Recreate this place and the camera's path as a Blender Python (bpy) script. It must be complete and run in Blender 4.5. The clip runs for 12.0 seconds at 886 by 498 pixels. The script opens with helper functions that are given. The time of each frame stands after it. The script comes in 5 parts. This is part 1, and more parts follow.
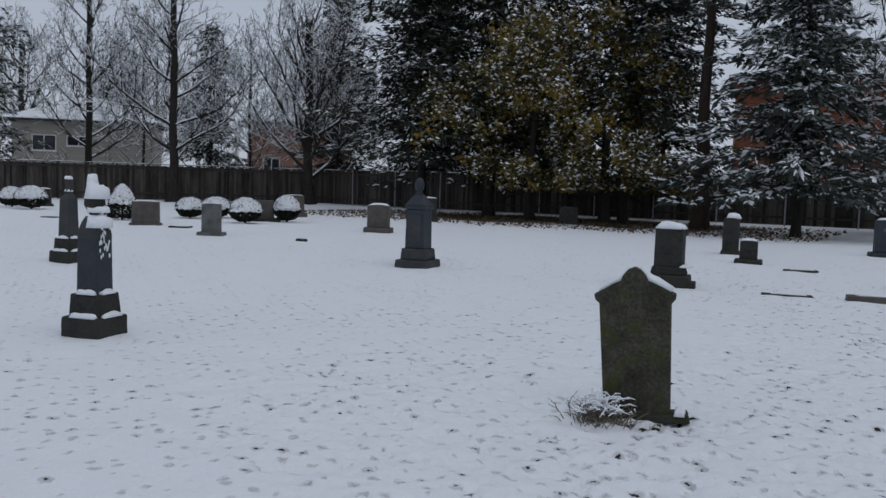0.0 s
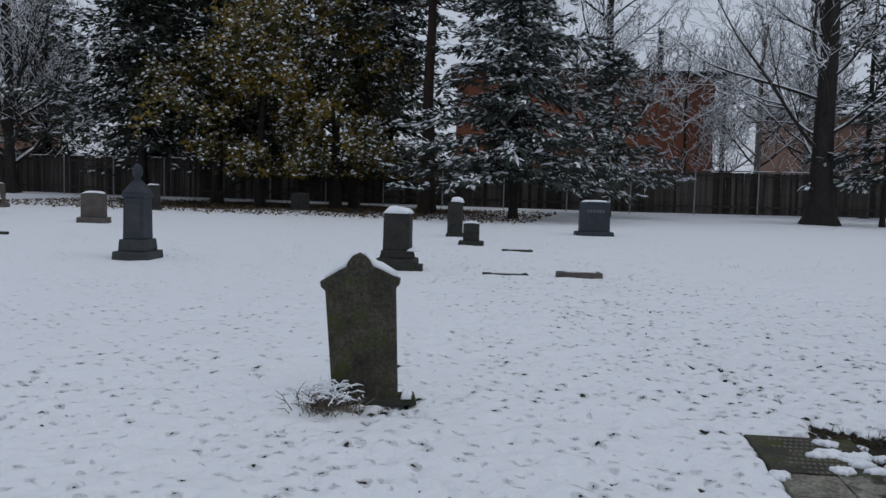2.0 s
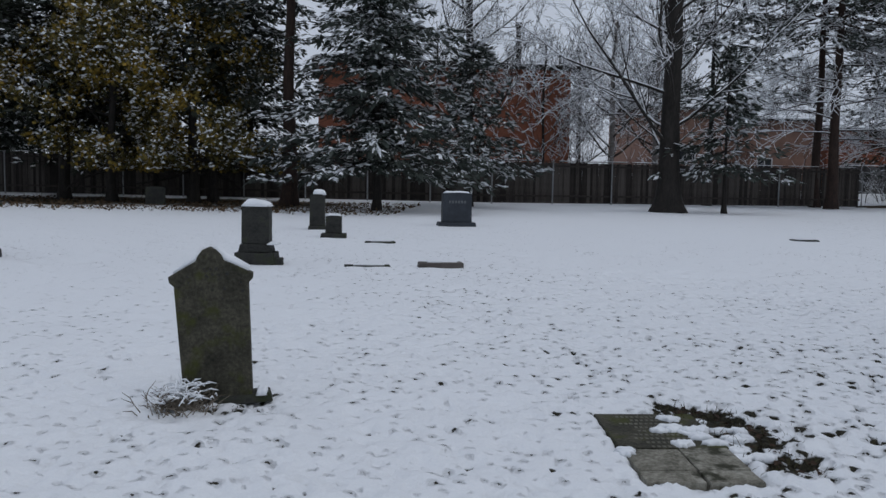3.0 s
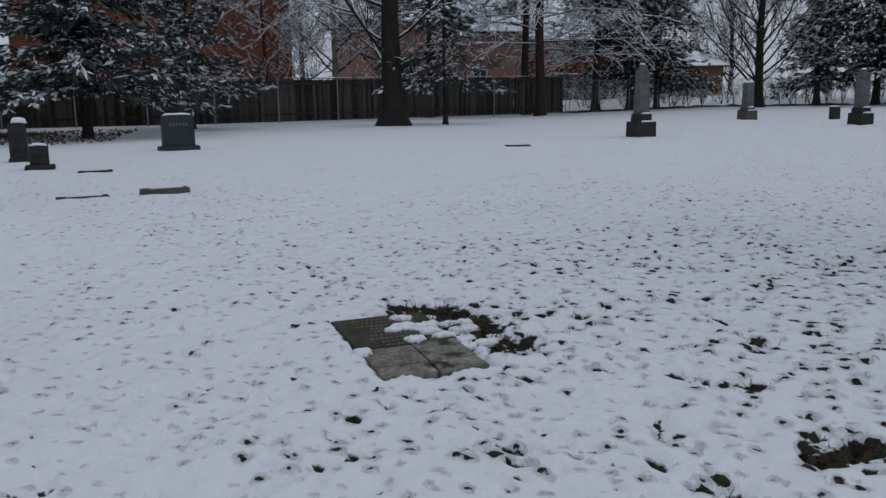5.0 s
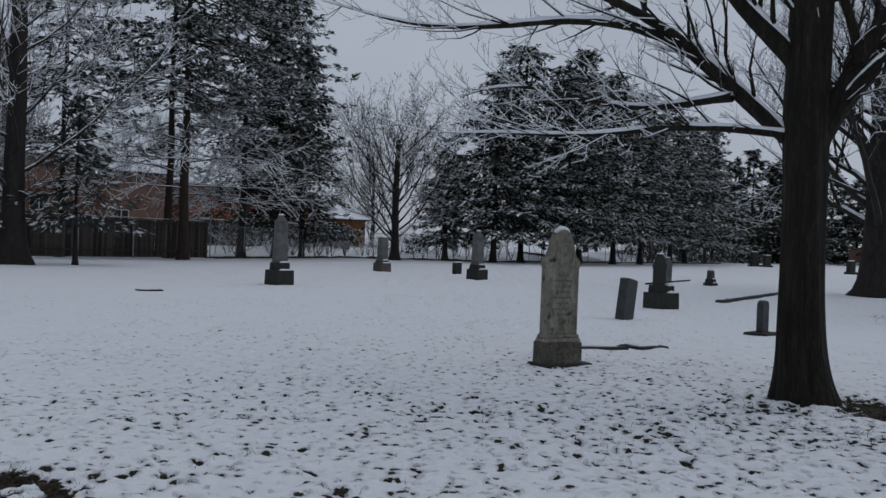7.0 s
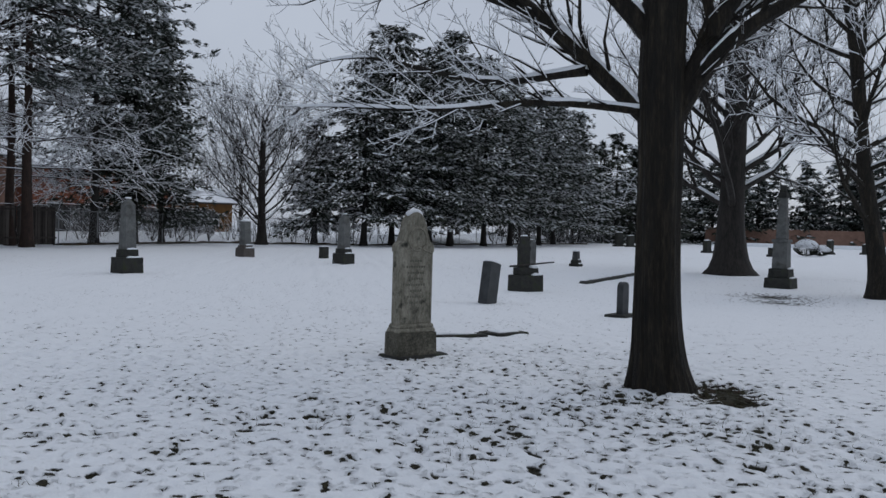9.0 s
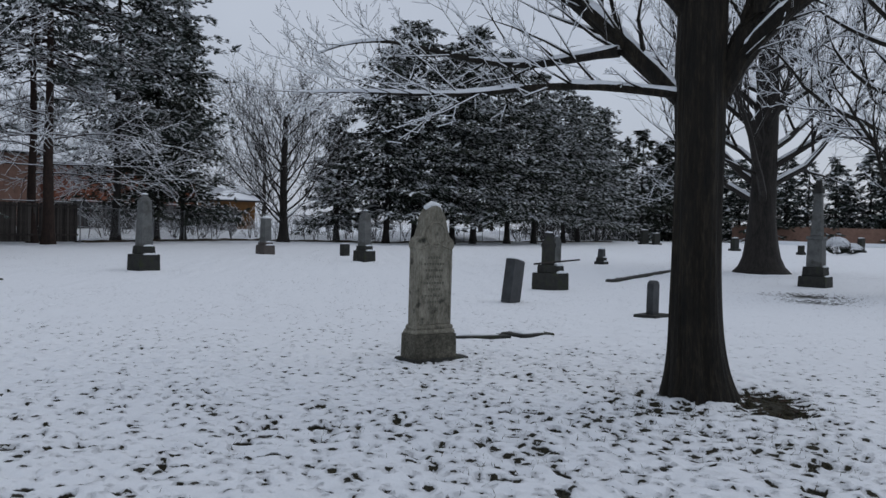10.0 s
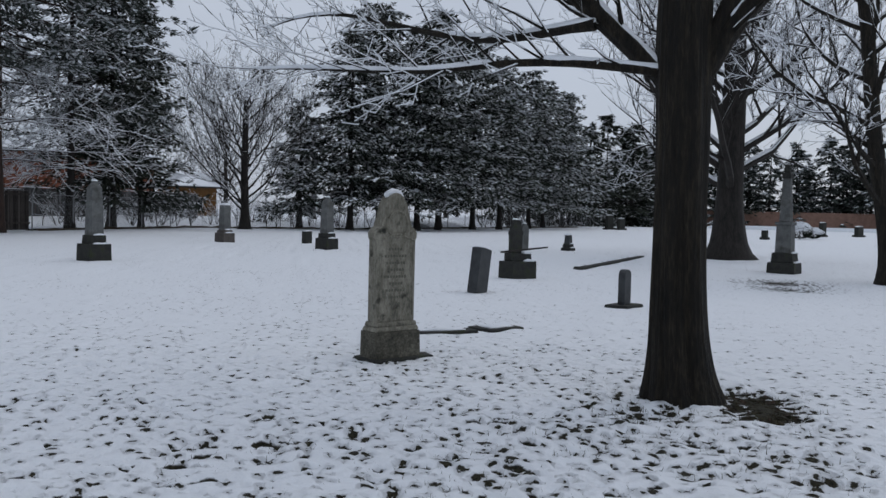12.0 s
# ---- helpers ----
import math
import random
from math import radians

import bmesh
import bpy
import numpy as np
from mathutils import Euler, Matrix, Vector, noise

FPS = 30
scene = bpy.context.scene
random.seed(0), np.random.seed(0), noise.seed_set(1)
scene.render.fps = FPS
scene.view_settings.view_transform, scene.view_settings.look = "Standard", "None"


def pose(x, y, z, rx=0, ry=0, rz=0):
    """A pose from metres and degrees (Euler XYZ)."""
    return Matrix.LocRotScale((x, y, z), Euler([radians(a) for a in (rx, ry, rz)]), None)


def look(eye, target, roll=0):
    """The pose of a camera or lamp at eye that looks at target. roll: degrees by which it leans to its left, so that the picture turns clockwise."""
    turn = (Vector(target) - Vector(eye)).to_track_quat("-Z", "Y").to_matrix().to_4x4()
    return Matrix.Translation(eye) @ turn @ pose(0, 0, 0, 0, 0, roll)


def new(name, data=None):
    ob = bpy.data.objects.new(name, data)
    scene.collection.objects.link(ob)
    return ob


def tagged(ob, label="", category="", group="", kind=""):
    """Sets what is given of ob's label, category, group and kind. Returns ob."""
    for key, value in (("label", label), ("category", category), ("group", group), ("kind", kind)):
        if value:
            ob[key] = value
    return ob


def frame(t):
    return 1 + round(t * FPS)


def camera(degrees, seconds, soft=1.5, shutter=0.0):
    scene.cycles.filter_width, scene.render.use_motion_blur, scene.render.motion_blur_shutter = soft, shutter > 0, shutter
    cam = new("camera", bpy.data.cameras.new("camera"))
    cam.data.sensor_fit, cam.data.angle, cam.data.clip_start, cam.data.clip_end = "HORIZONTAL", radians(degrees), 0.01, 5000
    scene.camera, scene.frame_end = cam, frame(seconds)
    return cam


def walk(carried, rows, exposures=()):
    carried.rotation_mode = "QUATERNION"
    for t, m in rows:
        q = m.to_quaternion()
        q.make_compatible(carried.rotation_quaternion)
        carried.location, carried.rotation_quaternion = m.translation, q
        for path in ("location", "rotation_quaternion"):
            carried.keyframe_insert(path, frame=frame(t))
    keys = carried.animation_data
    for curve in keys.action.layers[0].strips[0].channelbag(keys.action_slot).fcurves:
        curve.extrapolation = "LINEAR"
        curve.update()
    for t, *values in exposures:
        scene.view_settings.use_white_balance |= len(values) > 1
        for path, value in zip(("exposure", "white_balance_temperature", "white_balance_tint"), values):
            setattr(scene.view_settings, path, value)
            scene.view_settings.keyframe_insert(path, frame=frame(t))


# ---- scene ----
cam = camera(54.2, 12.0)
PATH = [
    (0, (-2.12, 0.575, 1.44), (-1.366, 2.421, 1.289), 1.7),
    (0.5, (-2.097, 0.593, 1.445), (-1.152, 2.349, 1.293), 1.6),
    (1, (-2.049, 0.622, 1.444), (-0.904, 2.254, 1.286), 1.8),
    (1.5, (-2.039, 0.633, 1.447), (-0.811, 2.202, 1.277), 1.7),
    (2, (-2.009, 0.637, 1.445), (-0.735, 2.17, 1.278), 1.5),
    (2.5, (-1.961, 0.592, 1.438), (-0.504, 1.952, 1.271), 1.3),
    (3, (-1.943, 0.602, 1.436), (-0.449, 1.92, 1.258), 1.1),
    (3.2, (-1.927, 0.576, 1.437), (-0.372, 1.822, 1.26), 1.2),
    (4.8, (-1.978, 0.521, 1.399), (-0.231, 1.432, 1.053), -0.5),
    (5, (-1.973, 0.537, 1.405), (-0.175, 1.333, 1.043), -0.9),
    (5.5, (-1.903, 0.466, 1.411), (0.0, 0.99, 1.086), 1.6),
    (6, (-1.938, 0.299, 1.435), (0.036, 0.475, 1.165), 2.9),
    (6.5, (-1.889, 0.226, 1.43), (0.094, 0.284, 1.182), 1.6),
    (7, (-1.902, 0.185, 1.442), (0.098, 0.225, 1.423), 2.1),
    (7.5, (-1.841, 0.095, 1.477), (0.15, -0.046, 1.591), 1.1),
    (7.7, (-1.822, 0.05, 1.452), (0.17, -0.124, 1.491), 0.9),
    (9.3, (-1.008, -0.251, 1.467), (0.977, -0.495, 1.412), 1.7),
    (9.5, (-0.912, -0.307, 1.468), (1.077, -0.518, 1.425), 1.6),
    (10, (-0.565, -0.265, 1.43), (1.424, -0.46, 1.374), 1.6),
    (10.5, (-0.301, -0.269, 1.44), (1.686, -0.488, 1.38), 4.6),
    (11, (-0.065, -0.355, 1.447), (1.932, -0.425, 1.37), 2.2),
    (11.5, (0.044, -0.321, 1.462), (2.037, -0.443, 1.346), 1.5),
    (12, (0.095, -0.362, 1.462), (2.074, -0.637, 1.375), 1.4),
]
walk(cam, [(t, look(eye, target, roll)) for t, eye, target, roll in PATH],
     [(0.0, -0.38), (2.5, -0.3), (4.5, -0.42), (5.5, -0.62), (6.5, -0.72), (7.5, -0.5), (9.5, -0.32), (12.0, -0.25)])

# ---------------- world, sun, exposure ----------------
world = bpy.data.worlds.new("overcast_sky")
scene.world = world
world.use_nodes = True
wn, wl = world.node_tree.nodes, world.node_tree.links
wn.clear()
w_out, w_bg = wn.new("ShaderNodeOutputWorld"), wn.new("ShaderNodeBackground")
w_sky, w_mix = wn.new("ShaderNodeTexSky"), wn.new("ShaderNodeMix")
w_sky.sky_type, w_sky.sun_disc = "NISHITA", False
w_sky.sun_elevation, w_sky.sun_rotation = radians(32), radians(150)
w_mix.data_type = "RGBA"
w_mix.inputs["Factor"].default_value = 0.9
w_cloud = wn.new("ShaderNodeTexNoise")
w_cloud.inputs["Scale"].default_value, w_cloud.inputs["Detail"].default_value = 2.2, 6
w_ramp = wn.new("ShaderNodeValToRGB")
w_ramp.color_ramp.elements[0].color, w_ramp.color_ramp.elements[0].position = (5.1, 5.65, 6.8, 1), 0.3
w_ramp.color_ramp.elements[1].color, w_ramp.color_ramp.elements[1].position = (6.4, 7.0, 8.15, 1), 0.7
wl.new(w_cloud.outputs["Fac"], w_ramp.inputs["Fac"])
wl.new(w_sky.outputs["Color"], w_mix.inputs["A"])
wl.new(w_ramp.outputs["Color"], w_mix.inputs["B"])
wl.new(w_mix.outputs["Result"], w_bg.inputs["Color"])
wl.new(w_bg.outputs["Background"], w_out.inputs["Surface"])
w_bg.inputs["Strength"].default_value = 0.1
sun = new("sun", bpy.data.lights.new("sun", "SUN"))
sun.data.energy, sun.data.angle, sun.data.color = 0.5, radians(40), (1.0, 0.97, 0.93)
sun.matrix_world = look((0, 0, 60), (-18, 30, 0))


# ---------------- materials ----------------
def material(name, colours, scale=3.0, fine=40.0, rough=0.85, bump=0.3, stretch=(1, 1, 1), spec=0.3, spread=(0.35, 0.65), stain=None, stain_scale=1.2, stain_at=(0.55, 0.7), per_piece=0.0, per_island=0.0, deep=0.02):
    """Two scales of noise between the colours, an optional stain, fine relief."""
    m = bpy.data.materials.new(name)
    m.use_nodes = True
    n, l = m.node_tree.nodes, m.node_tree.links
    bsdf = n["Principled BSDF"]
    co = n.new("ShaderNodeTexCoord")
    mp = n.new("ShaderNodeMapping")
    mp.inputs["Scale"].default_value = stretch
    l.new(co.outputs["Object"], mp.inputs["Vector"])
    t1, t2 = n.new("ShaderNodeTexNoise"), n.new("ShaderNodeTexNoise")
    for t, s in ((t1, scale), (t2, fine)):
        t.inputs["Scale"].default_value, t.inputs["Detail"].default_value, t.inputs["Roughness"].default_value = s, 5, 0.62
        l.new(mp.outputs["Vector"], t.inputs["Vector"])
    mx = n.new("ShaderNodeMath")
    mx.operation = "MULTIPLY_ADD"
    mx.inputs[1].default_value = 0.45
    l.new(t2.outputs["Fac"], mx.inputs[0])
    sc = n.new("ShaderNodeMath")
    sc.operation = "MULTIPLY"
    sc.inputs[1].default_value = 0.55
    l.new(t1.outputs["Fac"], sc.inputs[0])
    l.new(sc.outputs[0], mx.inputs[2])
    fac = mx.outputs[0]
    if per_piece or per_island:
        oi = n.new("ShaderNodeObjectInfo" if per_piece else "ShaderNodeNewGeometry")
        ad = n.new("ShaderNodeMath")
        ad.operation = "MULTIPLY_ADD"
        ad.inputs[1].default_value = per_piece + per_island
        l.new(oi.outputs["Random" if per_piece else "Random Per Island"], ad.inputs[0])
        l.new(fac, ad.inputs[2])
        sb = n.new("ShaderNodeMath")
        sb.operation = "SUBTRACT"
        sb.inputs[1].default_value = (per_piece + per_island) / 2
        l.new(ad.outputs[0], sb.inputs[0])
        fac = sb.outputs[0]
    ramp = n.new("ShaderNodeValToRGB")
    cr = ramp.color_ramp
    cr.elements[0].position, cr.elements[1].position = spread
    cr.elements[0].color, cr.elements[1].color = (*colours[0], 1), (*colours[-1], 1)
    for k, c in enumerate(colours[1:-1]):
        e = cr.elements.new(spread[0] + (spread[1] - spread[0]) * (k + 1) / (len(colours) - 1))
        e.color = (*c, 1)
    l.new(fac, ramp.inputs["Fac"])
    col = ramp.outputs["Color"]
    if stain:
        t3 = n.new("ShaderNodeTexNoise")
        t3.inputs["Scale"].default_value, t3.inputs["Detail"].default_value = stain_scale, 7
        l.new(co.outputs["Object"], t3.inputs["Vector"])
        r3 = n.new("ShaderNodeValToRGB")
        r3.color_ramp.elements[0].position, r3.color_ramp.elements[1].position = stain_at
        l.new(t3.outputs["Fac"], r3.inputs["Fac"])
        mix = n.new("ShaderNodeMix")
        mix.data_type = "RGBA"
        l.new(r3.outputs["Color"], mix.inputs["Factor"])
        l.new(col, mix.inputs["A"])
        mix.inputs["B"].default_value = (*stain, 1)
        col = mix.outputs["Result"]
    l.new(col, bsdf.inputs["Base Color"])
    bsdf.inputs["Roughness"].default_value = rough
    bsdf.inputs["Specular IOR Level"].default_value = spec
    if bump:
        b = n.new("ShaderNodeBump")
        b.inputs["Strength"].default_value, b.inputs["Distance"].default_value = bump, deep
        l.new(fac, b.inputs["Height"])
        l.new(b.outputs["Normal"], bsdf.inputs["Normal"])
    return m


SNOW = material("snow", [(0.74, 0.77, 0.81), (0.86, 0.88, 0.9)], 4, 60, 0.75, 0.35, spec=0.2)
SNOW_TWIG = material("branch_snow", [(0.72, 0.75, 0.79), (0.86, 0.88, 0.9)], 4, 30, 0.8, 0.0, spec=0.2)
BARK = material("wet_bark", [(0.003, 0.003, 0.0025), (0.012, 0.0095, 0.006), (0.045, 0.036, 0.023)], 15, 70, 0.75, 1.0, (1, 1, 0.14), deep=0.06)
BARK_FAR = material("dark_bark", [(0.010, 0.009, 0.008), (0.035, 0.03, 0.026)], 5, 20, 0.85, 0.6, (1, 1, 0.25))
BARK_PINE = material("red_pine_bark", [(0.014, 0.010, 0.009), (0.05, 0.03, 0.022)], 5, 20, 0.85, 0.6, (1, 1, 0.3))
BARK_PALE = material("pale_birch_bark", [(0.10, 0.09, 0.085), (0.3, 0.28, 0.26)], 4, 16, 0.8, 0.3)
TWIG = material("twig_bark", [(0.02, 0.017, 0.015), (0.05, 0.043, 0.038)], 3, 20, 0.85, 0.0)
NEEDLE = material("spruce_needles", [(0.010, 0.013, 0.010), (0.024, 0.031, 0.021), (0.044, 0.05, 0.034)], 0.9, 9, 0.75, 0.0)
NEEDLE_BLUE = material("pine_needles", [(0.018, 0.024, 0.02), (0.042, 0.053, 0.045), (0.07, 0.082, 0.068)], 0.9, 9, 0.75, 0.0)
LEAF = material("autumn_leaves", [(0.016, 0.02, 0.007), (0.075, 0.062, 0.014), (0.32, 0.205, 0.028)], 0.8, 6, 0.7, 0.0, spread=(0.38, 0.62))
LEAF_DRY = material("dry_leaves", [(0.02, 0.012, 0.008), (0.06, 0.034, 0.02)], 2, 9, 0.8, 0.0)
LITTER = material("leaf_litter", [(0.03, 0.02, 0.012), (0.10, 0.065, 0.035), (0.2, 0.14, 0.085)], 2, 9, 0.8, 0.0)
SHRUB = material("evergreen_shrub", [(0.006, 0.010, 0.006), (0.028, 0.034, 0.02)], 4, 20, 0.8, 0.0)
GRASS = material("winter_grass", [(0.018, 0.02, 0.008), (0.07, 0.06, 0.025)], 2, 14, 0.85, 0.0)
GRASS_PALE = material("dead_grass", [(0.07, 0.055, 0.04), (0.24, 0.21, 0.17)], 3, 18, 0.85, 0.0)
GRANITE = material("grey_granite", [(0.022, 0.024, 0.026), (0.062, 0.066, 0.069)], 5, 90, 0.6, 0.15, stain=(0.03, 0.033, 0.03), stain_scale=2.5)
GRANITE_BLUE = material("blue_grey_granite", [(0.016, 0.02, 0.026), (0.042, 0.05, 0.062)], 5, 120, 0.5, 0.15)
GRANITE_BROWN = material("brown_grey_granite", [(0.048, 0.041, 0.037), (0.115, 0.10, 0.09)], 5, 90, 0.6, 0.2)
STONE_DARK = material("dark_weathered_stone", [(0.012, 0.013, 0.012), (0.05, 0.05, 0.045)], 5, 50, 0.85, 0.5, stain=(0.03, 0.036, 0.018), stain_scale=5)
STONE_MOSS = material("lichened_limestone", [(0.015, 0.015, 0.011), (0.045, 0.043, 0.031), (0.095, 0.088, 0.065)], 5, 45, 0.9, 0.6, stain=(0.05, 0.056, 0.012), stain_scale=6, stain_at=(0.54, 0.68))
MARBLE = material("weathered_white_marble", [(0.08, 0.076, 0.058), (0.2, 0.188, 0.15), (0.32, 0.305, 0.25)], 6, 45, 0.85, 0.7, (1, 1, 0.45), stain=(0.03, 0.031, 0.024), stain_scale=9.0, stain_at=(0.58, 0.72))
LEDGER = material("dirty_cracked_marble", [(0.07, 0.066, 0.05), (0.2, 0.19, 0.155), (0.38, 0.37, 0.32)], 6, 50, 0.85, 0.6, stain=(0.03, 0.03, 0.016), stain_scale=7, stain_at=(0.53, 0.66))
PLINTH = material("stained_marble_plinth", [(0.03, 0.029, 0.022), (0.085, 0.08, 0.062), (0.17, 0.16, 0.125)], 5, 40, 0.85, 0.6)
MARBLE_GREY = material("grey_marble", [(0.06, 0.064, 0.064), (0.17, 0.173, 0.168)], 4, 45, 0.85, 0.4, stain=(0.05, 0.05, 0.04), stain_scale=3)
PALE_LETTER = material("worn_letter", [(0.09, 0.095, 0.10), (0.14, 0.147, 0.153)], 8, 60, 0.8, 0.1)
DARK_LETTER = material("cut_letter", [(0.09, 0.088, 0.07), (0.16, 0.155, 0.125)], 8, 60, 0.9, 0.1)
BOARD = material("weathered_fence_board", [(0.018, 0.015, 0.013), (0.05, 0.043, 0.038), (0.085, 0.075, 0.067)], 2.5, 26, 0.85, 0.5, (3, 3, 0.35), per_piece=0.35)
BOARD_FAR = material("weathered_fence_board_row", [(0.014, 0.012, 0.010), (0.045, 0.038, 0.034), (0.085, 0.075, 0.067)], 2.5, 26, 0.85, 0.5, (3, 3, 0.35), per_island=0.28)
RAIL = material("fence_rail_wood", [(0.02, 0.017, 0.015), (0.06, 0.05, 0.045)], 3, 30, 0.85, 0.4, (0.4, 3, 3))
STEEL = material("galvanised_steel", [(0.16, 0.165, 0.17), (0.3, 0.31, 0.32)], 6, 50, 0.5, 0.1, spec=0.5)
BRICK_RED = material("red_brick", [(0.2, 0.075, 0.045), (0.32, 0.125, 0.075)], 2, 16, 0.9, 0.3)
BRICK_BROWN = material("brown_brick", [(0.17, 0.10, 0.075), (0.28, 0.17, 0.13)], 2, 16, 0.9, 0.3)
SIDING = material("pale_siding", [(0.2, 0.19, 0.17), (0.33, 0.31, 0.27)], 1, 12, 0.8, 0.2, (0.3, 0.3, 6))
FASCIA = material("dark_fascia", [(0.02, 0.018, 0.017), (0.05, 0.045, 0.04)], 3, 20, 0.7, 0.1)
WHITE_TRIM = material("white_trim", [(0.5, 0.5, 0.5), (0.7, 0.7, 0.7)], 3, 20, 0.6, 0.1)
EARTH = material("leafy_earth", [(0.016, 0.012, 0.008), (0.05, 0.036, 0.022), (0.10, 0.07, 0.04)], 4, 24, 0.9, 0.8)
ASPHALT = material("wet_asphalt", [(0.03, 0.03, 0.032), (0.06, 0.06, 0.062)], 3, 60, 0.6, 0.2)
ORANGE = material("orange_brick", [(0.12, 0.06, 0.02), (0.2, 0.105, 0.04)], 2, 14, 0.9, 0.2)
GLASS = bpy.data.materials.new("dark_window_glass")
GLASS.use_nodes = True
GLASS.node_tree.nodes["Principled BSDF"].inputs["Base Color"].default_value = (0.015, 0.018, 0.022, 1)
GLASS.node_tree.nodes["Principled BSDF"].inputs["Roughness"].default_value = 0.06

# the snow sheet: white with grass showing where the vertex value "bare" is high, and small pits
GROUND = bpy.data.materials.new("snow_over_grass")
GROUND.use_nodes = True
gn, gl = GROUND.node_tree.nodes, GROUND.node_tree.links
g_bsdf = gn["Principled BSDF"]
g_co = gn.new("ShaderNodeTexCoord")
g_bare = gn.new("ShaderNodeAttribute")
g_bare.attribute_name = "bare"
g_n1 = gn.new("ShaderNodeTexNoise")
g_n1.inputs["Scale"].default_value, g_n1.inputs["Detail"].default_value, g_n1.inputs["Roughness"].default_value = 19, 5, 0.65
g_n2 = gn.new("ShaderNodeTexNoise")
g_n2.inputs["Scale"].default_value, g_n2.inputs["Detail"].default_value = 70, 4
for node in (g_n1, g_n2):
    gl.new(g_co.outputs["Object"], node.inputs["Vector"])


def g_math(op, a, b=None, c=None):
    node = gn.new("ShaderNodeMath")
    node.operation = op
    for k, v in enumerate((a, b, c)):
        if v is None:
            continue
        if isinstance(v, (int, float)):
            node.inputs[k].default_value = v
        else:
            gl.new(v, node.inputs[k])
    return node.outputs[0]


# grass shows where the vertex value is high, with a ragged edge; beyond, small ticks of grass
g_warp = gn.new("ShaderNodeMixRGB")
g_warp.blend_type = "ADD"
g_warp.inputs["Fac"].default_value = 0.09
gl.new(g_co.outputs["Object"], g_warp.inputs["Color1"])
gl.new(g_n1.outputs["Color"], g_warp.inputs["Color2"])
vor = gn.new("ShaderNodeTexVoronoi")
vor.voronoi_dimensions = "2D"
vor.inputs["Scale"].default_value = 8.8
gl.new(g_warp.outputs["Color"], vor.inputs["Vector"])
sep = gn.new("ShaderNodeSeparateColor")
gl.new(vor.outputs["Color"], sep.inputs["Color"])
g_lawn = gn.new("ShaderNodeAttribute")
g_lawn.attribute_name = "lawn"
ragged = g_math("MULTIPLY_ADD", g_n1.outputs["Fac"], 1.5, -0.75)
tick_raw = g_math("SUBTRACT", g_math("ADD", g_math("MULTIPLY", sep.outputs["Red"], 0.42), g_math("MULTIPLY_ADD", g_lawn.outputs["Fac"], 0.5, -0.455)), vor.outputs["Distance"])
tick = g_math("ADD", g_math("MULTIPLY", tick_raw, 5.0), g_math("MULTIPLY", ragged, 0.5))
g_hollow = gn.new("ShaderNodeMapRange")
g_hollow.interpolation_type = "SMOOTHERSTEP"
g_hollow.inputs["From Min"].default_value, g_hollow.inputs["From Max"].default_value = -0.3, 0.16
g_hollow.inputs["To Min"].default_value, g_hollow.inputs["To Max"].default_value = 0.0, -0.9
gl.new(tick_raw, g_hollow.inputs["Value"])
hole = g_math("ADD", g_bare.outputs["Fac"], g_math("MULTIPLY", ragged, 0.55))
g_pit = g_math("MAXIMUM", tick, hole)
g_ramp = gn.new("ShaderNodeValToRGB")
g_ramp.color_ramp.elements[0].position, g_ramp.color_ramp.elements[1].position = 0.06, 0.30
gl.new(g_pit, g_ramp.inputs["Fac"])
g_relief = g_math("MULTIPLY_ADD", g_n1.outputs["Fac"], 0.45, g_math("ADD", g_hollow.outputs["Result"], g_math("MULTIPLY", g_ramp.outputs["Color"], -0.3)))
g_snow = gn.new("ShaderNodeValToRGB")
g_snow.color_ramp.elements[0].color, g_snow.color_ramp.elements[1].color = (0.76, 0.79, 0.83, 1), (0.87, 0.89, 0.91, 1)
gl.new(g_n2.outputs["Fac"], g_snow.inputs["Fac"])
g_soil = gn.new("ShaderNodeValToRGB")
g_soil.color_ramp.elements[0].position, g_soil.color_ramp.elements[1].position = 0.35, 0.68
g_soil.color_ramp.elements[0].color, g_soil.color_ramp.elements[1].color = (0.006, 0.006, 0.004, 1), (0.045, 0.04, 0.022, 1)
gl.new(g_n2.outputs["Fac"], g_soil.inputs["Fac"])
g_mix = gn.new("ShaderNodeMix")
g_mix.data_type = "RGBA"
gl.new(g_ramp.outputs["Color"], g_mix.inputs["Factor"])
gl.new(g_snow.outputs["Color"], g_mix.inputs["A"])
gl.new(g_soil.outputs["Color"], g_mix.inputs["B"])
gl.new(g_mix.outputs["Result"], g_bsdf.inputs["Base Color"])
g_bsdf.inputs["Roughness"].default_value = 0.8
g_bsdf.inputs["Specular IOR Level"].default_value = 0.2
g_bump = gn.new("ShaderNodeBump")
g_bump.inputs["Strength"].default_value, g_bump.inputs["Distance"].default_value = 0.8, 0.035
gl.new(g_relief, g_bump.inputs["Height"])
gl.new(g_bump.outputs["Normal"], g_bsdf.inputs["Normal"])


